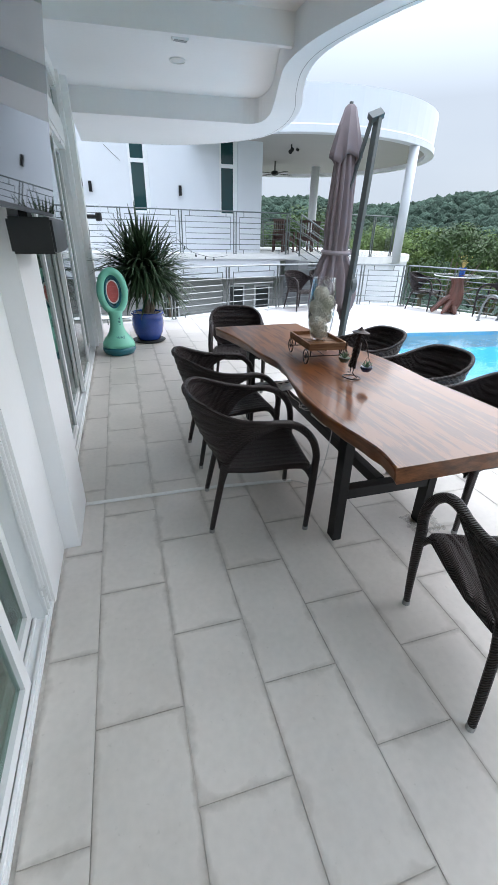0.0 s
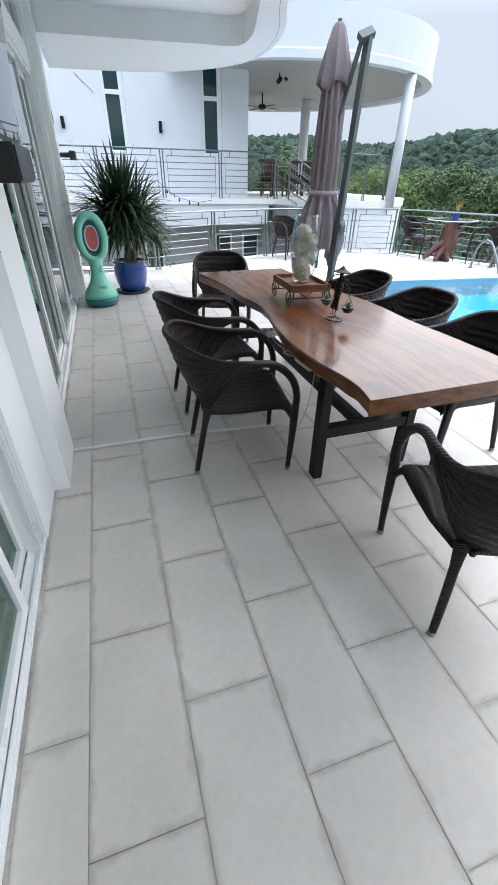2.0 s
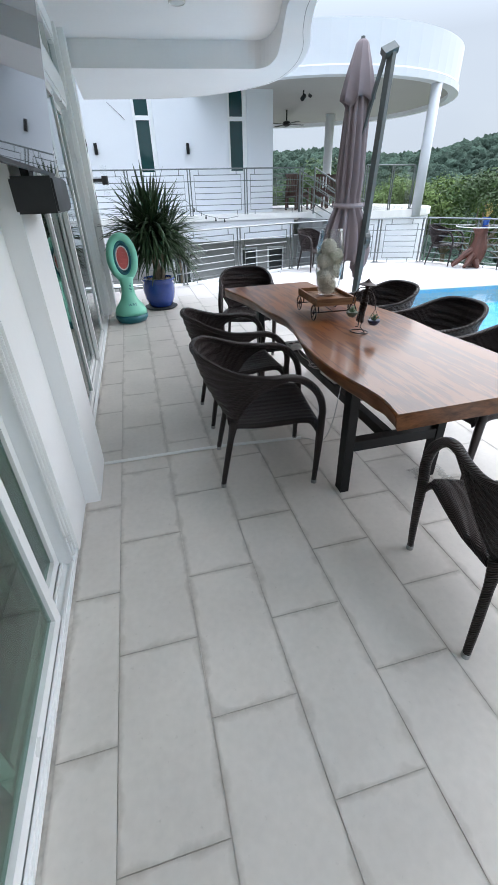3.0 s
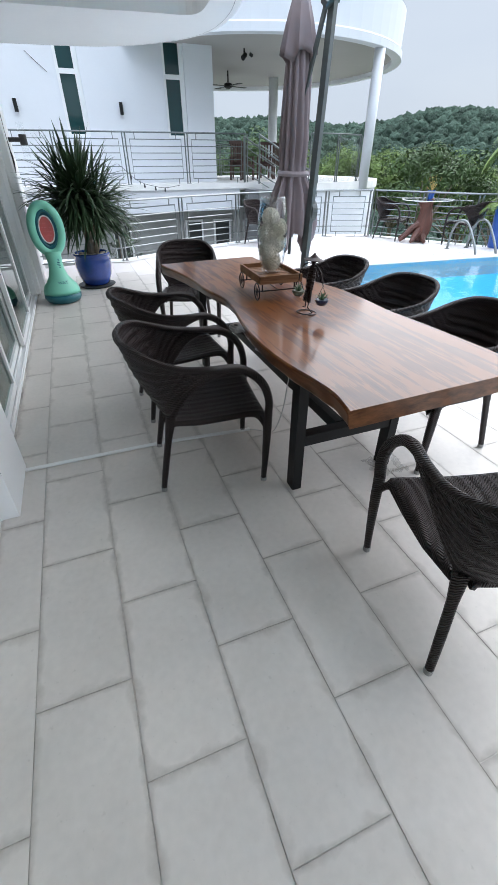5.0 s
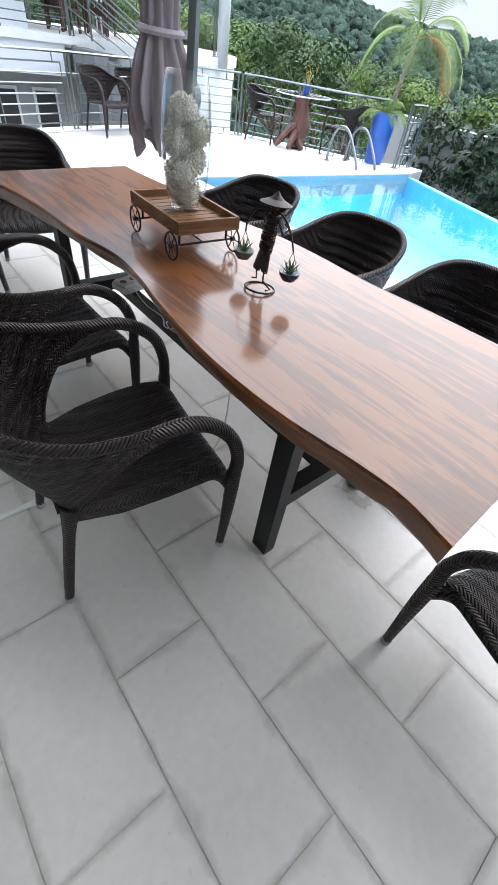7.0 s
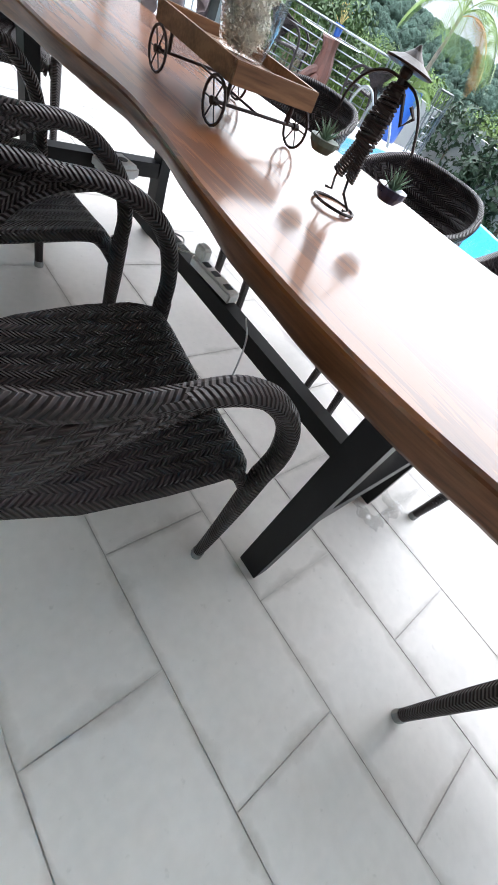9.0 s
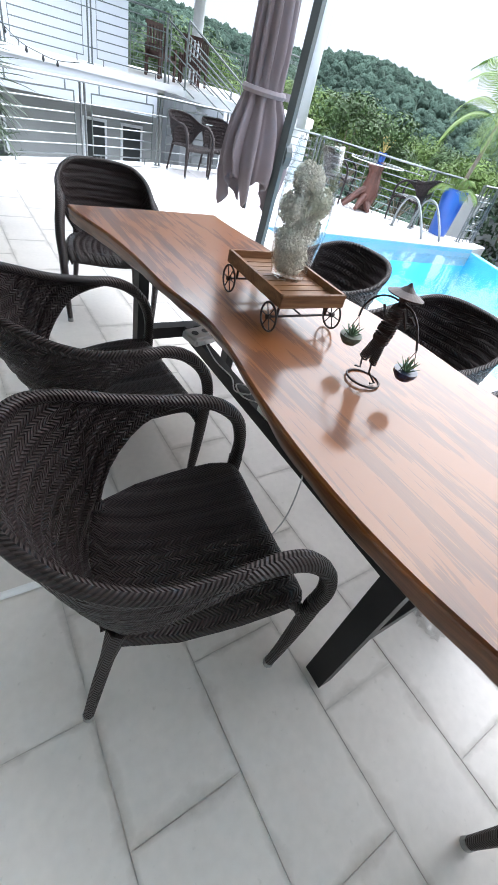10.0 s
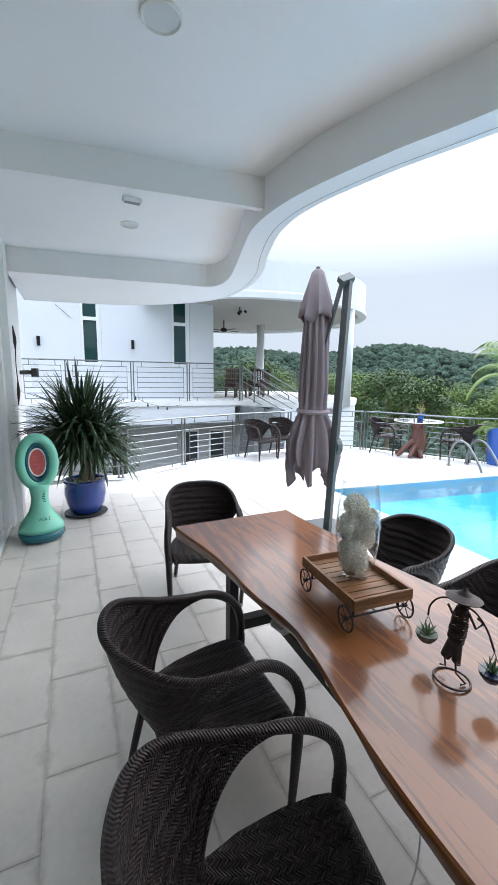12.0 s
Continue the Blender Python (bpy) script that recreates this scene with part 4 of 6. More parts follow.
for i, (a, b) in enumerate(zip(LEFT, RIGHT)):
    wob = 0.003 * math.sin(i * 0.5) + 0.002 * math.sin(i * 1.3)
    ins = 0.010 + wob
    under = float(np.interp(a.y, [0.2, 0.8, 1.2, 1.5, 1.75, 2.0, 2.3, 2.9], [0.015, 0.022, 0.045, 0.055, 0.055, 0.048, 0.030, 0.015])) + wob
    prof = [(a.x, a.y, TT - 0.006), (a.x + 0.006, a.y, TT), (b.x - 0.006, b.y, TT), (b.x, b.y, TT - 0.006), (b.x + 0.004 + wob, b.y, TT - 0.03), (b.x - ins, b.y, TB), (a.x + under, a.y, TB), (a.x + under * 0.55 + wob, a.y, TB + 0.012), (a.x + 0.006 + 0.6 * wob, a.y, TT - 0.030), (a.x - 0.001, a.y, TT - 0.012)]
    secs.append([bm.verts.new((x - 1.25, y - 1.5, z)) for x, y, z in prof])
for s, t in zip(secs, secs[1:]):
    for k in range(10):
        f = bm.faces.new((s[k], s[(k + 1) % 10], t[(k + 1) % 10], t[k]))
        f.material_index = 0 if k in (0, 1, 2, 9) else 1
        f.smooth = k in (3, 4, 6, 7, 8)
for s in (secs[0], secs[-1]):
    f = bm.faces.new(s)
    f.material_index = 1
top = part("tabletop", bm, M_TABLE, table, "reddish-brown varnished slab with a wavy live edge")
top.data.materials.append(M_BARK_EDGE)
for y in (0.70, 2.40):
    for x, l in ((0.955, -1), (1.52, 1)):
        part("leg", prism(bmesh.new(), [(x - 1.25 - 0.025, y - 1.5 - 0.035), (x - 1.25 + 0.025, y - 1.5 - 0.035), (x - 1.25 + 0.025, y - 1.5 + 0.035), (x - 1.25 - 0.025, y - 1.5 + 0.035)], 0, 0.659), M_BLACK, table)
    part("crossbar", B(0.985 - 1.25, 1.49 - 1.25, y - 1.5 - 0.03, y - 1.5 + 0.03, 0.27, 0.33), M_BLACK, table)
    part("top_plate", B(0.95 - 1.25, 1.55 - 1.25, y - 1.5 - 0.04, y - 1.5 + 0.04, 0.659, 0.667), M_BLACK, table)
part("stretcher", B(-0.06, -0.01, 0.73 - 1.5, 2.37 - 1.5, 0.275, 0.335), M_BLACK, table)
# power strips and cables on the stretcher
ps = thing("power_strip", "white power strip lying on the black table stretcher", "power strip", at=(1.218, 1.51, 0.336), turn=3)
part("body", B(-0.025, 0.025, -0.11, 0.11, 0, 0.035, bevel=0.006), M_WHITEPL, ps)
for y in (-0.07, 0, 0.05):
    part("socket", B(-0.012, 0.012, y - 0.014, y + 0.014, 0.035, 0.037), M_GASKET, ps)
part("plug", B(-0.02, 0.02, 0.06, 0.11, 0.036, 0.08, bevel=0.008), M_WHITEPL, ps, "white plug")
bx = thing("junction_box", "pale grey adapter box on the table frame", "adapter", at=(1.20, 2.21, 0.336), turn=14)
part("body", B(-0.075, 0.075, -0.06, 0.06, 0, 0.05, bevel=0.014), M_CABLE, bx)
for x in (-0.035, 0.03):
    part("socket", T([(x, 0, 0.0495), (x, 0, 0.052)], 0.018, 14), M_GASKET, bx, "dark round socket")
cb = thing("power_cable", "thin grey cable hanging from the table stretcher to the floor", "cable", at=(0, 0, 0))
part("cable", T(smooth_path([(1.2, 1.30, 0.36), (1.15, 1.22, 0.33), (1.10, 1.18, 0.16), (1.05, 1.2, 0.02), (0.98, 1.27, 0.006), (0.93, 1.30, 0.006)]), 0.003, 6), M_CABLE, cb)
c2 = thing("table_cable", "thin grey cable along the table stretcher", "cable", at=(0, 0, 0))
part("cable", T(smooth_path([(1.20, 2.15, 0.36), (1.19, 2.0, 0.342), (1.2, 1.86, 0.342), (1.16, 1.76, 0.345), (1.20, 1.70, 0.36), (1.24, 1.76, 0.35), (1.19, 1.80, 0.345), (1.17, 1.70, 0.35), (1.215, 1.60, 0.375)]), 0.0035, 6), M_CABLE, c2)
ps2 = thing("plastic_sheet", "crumpled clear plastic sheet on the floor around the black table leg", "plastic wrapping", at=(1.52, 0.66, 0.004))
rn = random.Random(31)
V, F = [], []
for i in range(13):
    for j in range(13):
        u, v = i / 12 - 0.5, j / 12 - 0.5
        e = max(abs(u), abs(v))
        V.append((u * 0.20 * (1 + rn.uniform(-0.12, 0.12)), v * 0.17 * (1 + rn.uniform(-0.12, 0.12)), 0.002 + rn.random() * 0.014 * (0.4 + e)))
for i in range(12):
    for j in range(12):
        if not (3 <= i <= 8 and 3 <= j <= 8):
            F.append((i * 13 + j, i * 13 + j + 1, (i + 1) * 13 + j + 1, (i + 1) * 13 + j))
sheet = mesh_of("sheet", V, F, M_CRUMPLE, ps2)
fc = thing("floor_cable_cover", "thin white cable channel lying across the grey floor tiles", "cable channel", at=(0, 0, 0))
part("channel", T(smooth_path([(-0.41, 1.365, 0.008), (0.0, 1.36, 0.008), (0.4, 1.35, 0.008), (0.93, 1.30, 0.008)]), 0.014, 8, flat=0.6), M_WHITEPL, fc)


# ---- rattan armchairs ----
def uv_grid(name, P, parent, material, thick, label=""):
    """A sheet from a grid of points, with cloth lengths in metres as its UV."""
    bm = bmesh.new()
    lay = bm.loops.layers.uv.new("UVMap")
    nu, nv = len(P), len(P[0])
    V = [[bm.verts.new(p) for p in row] for row in P]
    su = [[0.0] * nv for _ in range(nu)]
    sv = [[0.0] * nv for _ in range(nu)]
    mid = nv // 2
    for i in range(nu):
        for j in range(nv):
            if i:
                su[i][j] = su[i - 1][j] + (Vector(P[i][mid]) - Vector(P[i - 1][mid])).length
            if j:
                sv[i][j] = sv[i][j - 1] + (Vector(P[i][j]) - Vector(P[i][j - 1])).length
    for i in range(nu - 1):
        for j in range(nv - 1):
            idx = ((i, j), (i + 1, j), (i + 1, j + 1), (i, j + 1))
            f = bm.faces.new([V[a][b] for a, b in idx])
            f.smooth = True
            for lp, (a, b) in zip(f.loops, idx):
                lp[lay].uv = (su[a][b], sv[a][b])
    me = bpy.data.meshes.new(name)
    bm.to_mesh(me)
    bm.free()
    me.materials.append(material)
    ob = new(name, me)
    ob.parent = parent
    tagged(ob, label)
    so = ob.modifiers.new("thick", "SOLIDIFY")
    so.thickness, so.offset = thick, 0
    return ob


def uv_tube(name, pts, rs, parent, n=10, flat=1.0):
    pts = smooth_path(pts, 5)
    m = len(pts)
    if not isinstance(rs, (int, float)):
        rs = [np.interp(i / (m - 1) * (len(rs) - 1), range(len(rs)), rs) for i in range(m)]
    else:
        rs = [rs] * m
    bm = T(pts, list(map(float, rs)), n, flat)
    lay = bm.loops.layers.uv.new("UVMap")
    bm.verts.index_update()
    L, s = [0.0], 0.0
    for a, b in zip(pts, pts[1:]):
        s += (b - a).length
        L.append(s)
    for f in bm.faces:
        f.smooth = len(f.verts) == 4
        ks = [v.index % n for v in f.verts]
        wrap = max(ks) - min(ks) > 1 and len(ks) == 4
        for lp in f.loops:
            k = lp.vert.index % n
            k = k + n if (wrap and k == 0) else k
            lp[lay].uv = (L[lp.vert.index // n], k / n * 0.068)
    me = bpy.data.meshes.new(name)
    bmesh.ops.recalc_face_normals(bm, faces=bm.faces)
    bm.to_mesh(me)
    bm.free()
    me.materials.append(M_RATTAN)
    ob = new(name, me)
    ob.parent = parent
    return ob


def rattan_chair():
    c = thing("rattan_armchair", "dark brown woven rattan armchair at the dining table", "chair", "rattan chairs at the dining table")
    # seat: a dished woven sheet, its sides arched up and rolled over, its front falling
    edge_x = [-0.205, -0.182, -0.065, 0.065, 0.185, 0.240, 0.262, 0.272]
    edge_y = [0.150, 0.196, 0.233, 0.249, 0.252, 0.245, 0.232, 0.222]
    edge_z = [0.405, 0.402, 0.416, 0.431, 0.438, 0.430, 0.412, 0.385]
    P = []
    for x in [-0.225, -0.205, -0.18, -0.15, -0.11, -0.065, -0.02, 0.03, 0.08, 0.13, 0.175, 0.21, 0.235, 0.252, 0.264, 0.272]:
        half, ze = float(np.interp(x, edge_x, edge_y)), float(np.interp(x, edge_x, edge_z))
        row = []
        for j in range(21):
            v = j / 10 - 1
            w = min(1, abs(v) / 0.9)
            dish = 0.026 * (1 - w * w) * min(1, (x + 0.26) / 0.12) * min(1, max(0.0, (0.285 - x) / 0.08))
            z = ze - dish - (0.022 if abs(v) > 0.95 else 0.004 if abs(v) > 0.85 else 0)
            row.append((x, math.copysign(min(abs(v) * 1.06, 1.0) * half, v), z))
        P.append(row)
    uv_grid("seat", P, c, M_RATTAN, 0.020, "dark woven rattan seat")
    rim = [(-0.386, 0.0, 0.793), (-0.368, 0.112, 0.792), (-0.316, 0.196, 0.779), (-0.232, 0.252, 0.742), (-0.116, 0.271, 0.705), (0.016, 0.267, 0.691), (0.115, 0.262, 0.684), (0.190, 0.262, 0.652), (0.250, 0.270, 0.588), (0.277, 0.273, 0.500), (0.275, 0.268, 0.420)]
    dense = smooth_path(rim, 6)
    upto = 36
    # back shell, ribbed level by level, its lower edge rising to the arms
    hole = smooth_path([(-0.182, 0.178, 0.400), (-0.140, 0.232, 0.502), (-0.067, 0.262, 0.599), (0.018, 0.268, 0.652), (0.105, 0.262, 0.676)], 6)
    P = []
    nv = 41
    for i in range(-upto, upto + 1, 2):
        U = dense[abs(i)].copy()
        a = abs(i) / upto
        sg = 1 if i >= 0 else -1
        U.y *= sg
        if a < 0.48:
            q = a / 0.48
            Lo = Vector((-0.232 + 0.05 * q * q, sg * 0.178 * q, 0.412 - 0.012 * q))
        else:
            q = (a - 0.48) / 0.52 * (len(hole) - 1)
            k = min(int(q), len(hole) - 2)
            Lo = hole[k].lerp(hole[k + 1], q - k)
            Lo.y *= sg
        row = []
        rib = max(0.0, 1 - a * 1.05)
        for k in range(nv):
            t = k / (nv - 1)
            p = Lo.lerp(U, t)
            out = Vector((p.x + 0.02, p.y, 0))
            out = out.normalized() if out.length > 1e-5 else Vector((-1, 0, 0))
            belly = 0.022 * math.sin(math.pi * t) * (1 - a * 0.8)
            p = p + out * (belly + 0.0042 * rib * math.sin(2 * math.pi * (8.5 * t - 2.4 * a)))
            row.append(p)
        P.append(row)
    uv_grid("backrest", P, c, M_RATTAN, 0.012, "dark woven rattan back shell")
    full = [Vector((p.x, -p.y, p.z)) for p in reversed(dense[1:37])] + dense[:37]
    uv_tube("back_rim", [tuple(p) for p in full[::4]] + [tuple(full[-1])], 0.016, c, 8)
    for s in (1, -1):
        uv_tube("armrest", [(x, s * y, z) for x, y, z in [tuple(dense[28])] + rim[5:]], [0.015, 0.018, 0.024, 0.026, 0.026, 0.024, 0.024], c, 10, 0.8)
        leg = uv_tube("leg", [(0.275, s * 0.268, 0.43), (0.273, s * 0.266, 0.3), (0.268, s * 0.262, 0.15), (0.263, s * 0.256, 0.018)], [0.024, 0.022, 0.018, 0.015], c, 8)
        part("foot_cap", T([(0.263, s * 0.256, 0), (0.263, s * 0.256, 0.024)], 0.017, 10), M_FOOT, leg, "pale metal foot cap")
        leg = uv_tube("leg", [(-0.188, s * 0.176, 0.425), (-0.215, s * 0.186, 0.31), (-0.25, s * 0.20, 0.14), (-0.274, s * 0.211, 0.018)], [0.028, 0.018, 0.017, 0.015], c, 8)
        part("foot_cap", T([(-0.274, s * 0.211, 0), (-0.274, s * 0.211, 0.024)], 0.016, 10), M_FOOT, leg, "pale metal foot cap")
        uv_tube("seat_rail", [(-0.185, s * 0.182, 0.39), (-0.065, s * 0.220, 0.399), (0.065, s * 0.236, 0.413), (0.185, s * 0.240, 0.420), (0.235, s * 0.246, 0.405), (0.270, s * 0.262, 0.35)], [0.014, 0.014, 0.014, 0.014, 0.016, 0.014], c, 8)
    uv_tube("seat_rail", [(0.258, -0.225, 0.385), (0.264, 0, 0.375), (0.258, 0.225, 0.385)], 0.014, c, 8)
    return c


base_chair = rattan_chair()
CHAIRS = [((0.592, 1.090), -7.2, "beside the power cable at the table"), ((0.628, 1.852), 2, "on the wall side of the table"),
          ((1.071, 3.325), -101.9, "at the table's far head"), ((1.2315, -0.1455), 73, "pulled out at the table's head"),
          ((1.898, 0.805), 182.2, "between table and pool"), ((1.900, 1.483), 182.8, "between table and pool"), ((1.866, 2.205), 183.3, "between table and pool")]
for i, ((x, y), a, where) in enumerate(CHAIRS):
    m = pose(x, y, 0, 0, 0, a)
    if i == 0:
        base_chair.matrix_basis = m
        c = base_chair
    else:
        c = copy_thing(base_chair, m)
    c["label"] = "dark woven rattan armchair " + where
far_chairs = [((6.72, 7.55), -60), ((7.62, 6.35), 112), ((3.78, 8.0), -75), ((4.42, 8.2), -95)]
for (x, y), a in far_chairs:
    c = copy_thing(base_chair, pose(x, y, 0, 0, 0, a))
    tagged(c, "dark brown woven rattan armchair standing by the terrace railing", "chair", "rattan chairs by the railing")

# ---- on the table ----
wg = thing("wagon_tray", "small wooden wagon tray with dark iron spoked wheels on the table", "decorative wagon", at=(1.235, 1.72, TT), turn=-3)
HX, HY, WR = 0.135, 0.20, 0.052
for k in range(9):
    y = -HY + 0.012 + k * (2 * HY - 0.024) / 9
    part("slat", B(-HX + 0.01, HX - 0.01, y + 0.003, y + (2 * HY - 0.024) / 9 - 0.003, 0.108, 0.120), M_TRAY, wg)
for a in (B(-HX, HX, -HY, -HY + 0.012, 0.10, 0.145, bevel=0.002), B(-HX, HX, HY - 0.012, HY, 0.10, 0.145, bevel=0.002), B(-HX, -HX + 0.012, -HY + 0.012, HY - 0.012, 0.10, 0.145), B(HX - 0.012, HX, -HY + 0.012, HY - 0.012, 0.10, 0.145)):
    part("side_board", a, M_TRAY, wg)
for y in (-HY + 0.045, HY - 0.045):
    part("axle", T([(-HX + 0.0, y, WR), (HX - 0.0, y, WR)], 0.004, 6), M_IRON, wg)
    for x in (-HX + 0.03, HX - 0.03):
        part("bracket", T([(x, y, WR), (x, y, 0.105)], 0.005, 6), M_IRON, wg)
    for x in (-HX - 0.004, HX + 0.004):
        ring = [(x, y + WR * 0.92 * math.cos(radians(a)), WR + WR * 0.92 * math.sin(radians(a))) for a in range(0, 360, 20)]
        wh = part("wheel", T(ring, 0.0038, 6, closed=True), M_IRON, wg, "dark iron spoked wheel")
        for a in range(0, 360, 60):
            part("spoke", T([(x, y, WR), (x, y + WR * 0.9 * math.cos(radians(a)), WR + WR * 0.9 * math.sin(radians(a)))], 0.002, 5), M_IRON, wh)
        part("hub", T([(x - 0.008, y, WR), (x + 0.008, y, WR)], 0.009, 10), M_IRON, wh)
part("tie_rod", T([(0, -HY + 0.045, WR), (0, HY - 0.045, WR)], 0.003, 6), M_IRON, wg)
vase = thing("glass_vase", "tall clear glass vase full of dried white flower balls", "vase", at=(1.245, 1.72, TT + 0.121))
VP = [(0.0013, 0.0051), (0.0562, 0.0051), (0.0625, 0.0152), (0.0775, 0.0762), (0.0887, 0.1651), (0.0912, 0.2286), (0.085, 0.3175), (0.0725, 0.4001), (0.0688, 0.4128), (0.065, 0.4128), (0.0688, 0.3937), (0.0813, 0.3175), (0.0875, 0.2286), (0.085, 0.1651), (0.0737, 0.0762), (0.0562, 0.0279), (0.0013, 0.0229)]
part("glass", lathe(bmesh.new(), VP, 32), M_CLEAR, vase, "clear glass body", smooth=True).visible_shadow = False
rnd = random.Random(5)
for px, py, pz, r in ((0.0, 0.0126, 0.0693, 0.0529), (-0.0315, -0.0126, 0.126, 0.0504), (0.0353, 0.0126, 0.1638, 0.0454), (-0.0252, 0.0151, 0.2205, 0.0479), (0.034, -0.0126, 0.252, 0.0428), (-0.0101, 0.0063, 0.3087, 0.0428)):
    bm = bmesh.new()
    for k in range(900):
        d = Vector((rnd.gauss(0, 1), rnd.gauss(0, 1), rnd.gauss(0, 1))).normalized()
        c0 = Vector((px, py, pz)) + d * r * rnd.uniform(0.84, 1.17)
        t1 = d.orthogonal().normalized()
        t1.rotate(Matrix.Rotation(rnd.uniform(0, 6.28), 3, d))
        t2 = d.cross(t1)
        s = 0.0068
        v = [bm.verts.new(c0 + t1 * a * s + t2 * b * s + d * h * s) for a, b, h in ((-1, 0, 0.9), (0, -0.6, 0), (1, 0, 0.9), (0, 0.6, 0))]
        bm.faces.new(v)
    ic = bmesh.new()
    bmesh.ops.create_icosphere(ic, subdivisions=2, radius=r * 0.85, matrix=Matrix.Translation((px, py, pz)))
    tmp = bpy.data.meshes.new("t")
    ic.to_mesh(tmp)
    ic.free()
    bm.from_mesh(tmp)
    bpy.data.meshes.remove(tmp)
    part("flower_ball", bm, M_FLOWER, vase, "dried white flower ball")

sclp = thing("iron_figurine", "dark wrought-iron wire figurine with a wide hat carrying two hanging planters", "sculpture", at=(1.25, 1.235, TT), turn=8)
sclp.matrix_basis = pose(1.25, 1.235, TT, 0, 5, 8) @ Matrix.Scale(1.2, 4)
bm = T([(0.045 * math.cos(radians(a)), 0.045 * math.sin(radians(a)), 0.004) for a in range(0, 360, 18)], 0.003, 6, closed=True)
rn = random.Random(3)
legs = ([(-0.004, -0.026, 0.005), (0.012, -0.030, 0.006), (-0.008, -0.012, 0.03), (0.010, 0.004, 0.055), (0.0, 0.002, 0.10)],
        [(0.004, 0.040, 0.020), (0.008, 0.026, 0.022), (0.016, 0.036, 0.040), (-0.002, 0.026, 0.062), (0.0, 0.010, 0.10)])
for leg_ in legs:
    tube(bm, leg_, 0.0028, 6)
for k in range(13):
    z = 0.054 + k * 0.0048
    for cy, r in ((-0.004 + 0.0002 * k, 0.0105), (0.026 - 0.0016 * k, 0.0115 + 0.0003 * k)):
        tube(bm, [(r * 0.75 * math.cos(radians(a)), cy + r * math.sin(radians(a)), z + 0.0035 * math.sin(radians(a))) for a in range(0, 360, 40)], 0.0021, 5, closed=True)
for k in range(22):
    q = k / 21
    r = 0.021 - 0.007 * q + 0.004 * math.sin(q * math.pi)
    tube(bm, [(r * 0.62 * math.cos(radians(a)), r * math.sin(radians(a)) + 0.006 * (1 - q), 0.112 + k * 0.0044 + 0.003 * math.sin(radians(a) + k)) for a in range(0, 360, 40)], 0.0025, 5, closed=True)
tube(bm, [(0, 0.004, 0.10), (0, 0, 0.225)], 0.008, 6)
bmesh.ops.create_uvsphere(bm, u_segments=10, v_segments=8, radius=0.0115, matrix=Matrix.Translation((0, 0, 0.222)))
# bent arm and straight arm, and the carrying pole over the shoulders
tube(bm, [(0, -0.016, 0.198), (0.012, -0.034, 0.160), (0.02, -0.046, 0.178), (0.012, -0.034, 0.190)], 0.0035, 5)
tube(bm, [(0, 0.014, 0.198), (0.018, 0.032, 0.165), (0.02, 0.050, 0.185)], 0.0035, 5)
tube(bm, smooth_path([(0.0, -0.09, 0.135), (0.0, -0.066, 0.178), (0.0, -0.036, 0.205), (0, 0, 0.212), (0, 0.036, 0.212), (0, 0.068, 0.196), (0, 0.088, 0.165), (0, 0.09, 0.135)]), 0.0026, 6)
lathe(bm, [(0.043, 0.227), (0.045, 0.230), (0.020, 0.240), (0.008, 0.250), (0.002, 0.258), (0.002, 0.250), (0.018, 0.236)], 20)
me = bpy.data.meshes.new("iron_figurine_body")
bmesh.ops.recalc_face_normals(bm, faces=bm.faces)
bm.to_mesh(me)
bm.free()
me.materials.append(M_IRON)
body = new("figure", me)
body.parent = sclp
for s in (-1, 1):
    pl = thing("hanging_planter", "small dark hanging bowl with a green succulent on the iron figurine", "plant pot", "tiny planters of the figurine", (1.262 - s * 0.107 * math.sin(radians(8)), 1.235 + s * 0.107 * math.cos(radians(8)), TT + 0.070))
    part("bowl", lathe(bmesh.new(), [(0.001, 0), (0.022, 0.002), (0.034, 0.018), (0.036, 0.030), (0.031, 0.030), (0.001, 0.026)], 16), M_NAVY if s < 0 else M_MOSSY, pl, "dark blue glazed bowl" if s < 0 else "greenish grey bowl")
    part("hanger", T([(0.0, 0, 0.092), (0.034, 0, 0.03)], 0.0012, 4), M_IRON, pl)
    part("hanger", T([(0.0, 0, 0.092), (-0.034, 0, 0.03)], 0.0012, 4), M_IRON, pl)
    bm = bmesh.new()
    for k in range(14):
        a, el = k * 2.4, 0.5 + 0.9 * (k / 14)
        d = Vector((math.cos(a) * math.cos(el), math.sin(a) * math.cos(el), math.sin(el)))
        tube(bm, [Vector((0, 0, 0.022)), Vector((0, 0, 0.024)) + d * 0.016, Vector((0, 0, 0.026)) + d * 0.045], [0.003, 0.005, 0.0006], 5, flat=0.5)
    part("succulent", bm, M_SUCC, pl, "small green succulent", "stuff")

# ---- closed cantilever umbrella ----
um = thing("cantilever_umbrella", "closed mauve-grey cantilever umbrella on a charcoal mast, strapped", "umbrella", at=(2.62, 4.0, 0))
part("base_plate", B(-0.45, 0.35, -0.5, 0.3, 0.0, 0.05, bevel=0.01), M_MAST, um)
mast0, mast1 = Vector((-0.01, -0.14, 0.05)), Vector((0.17, -0.06, 2.66))
dm = (mast1 - mast0)


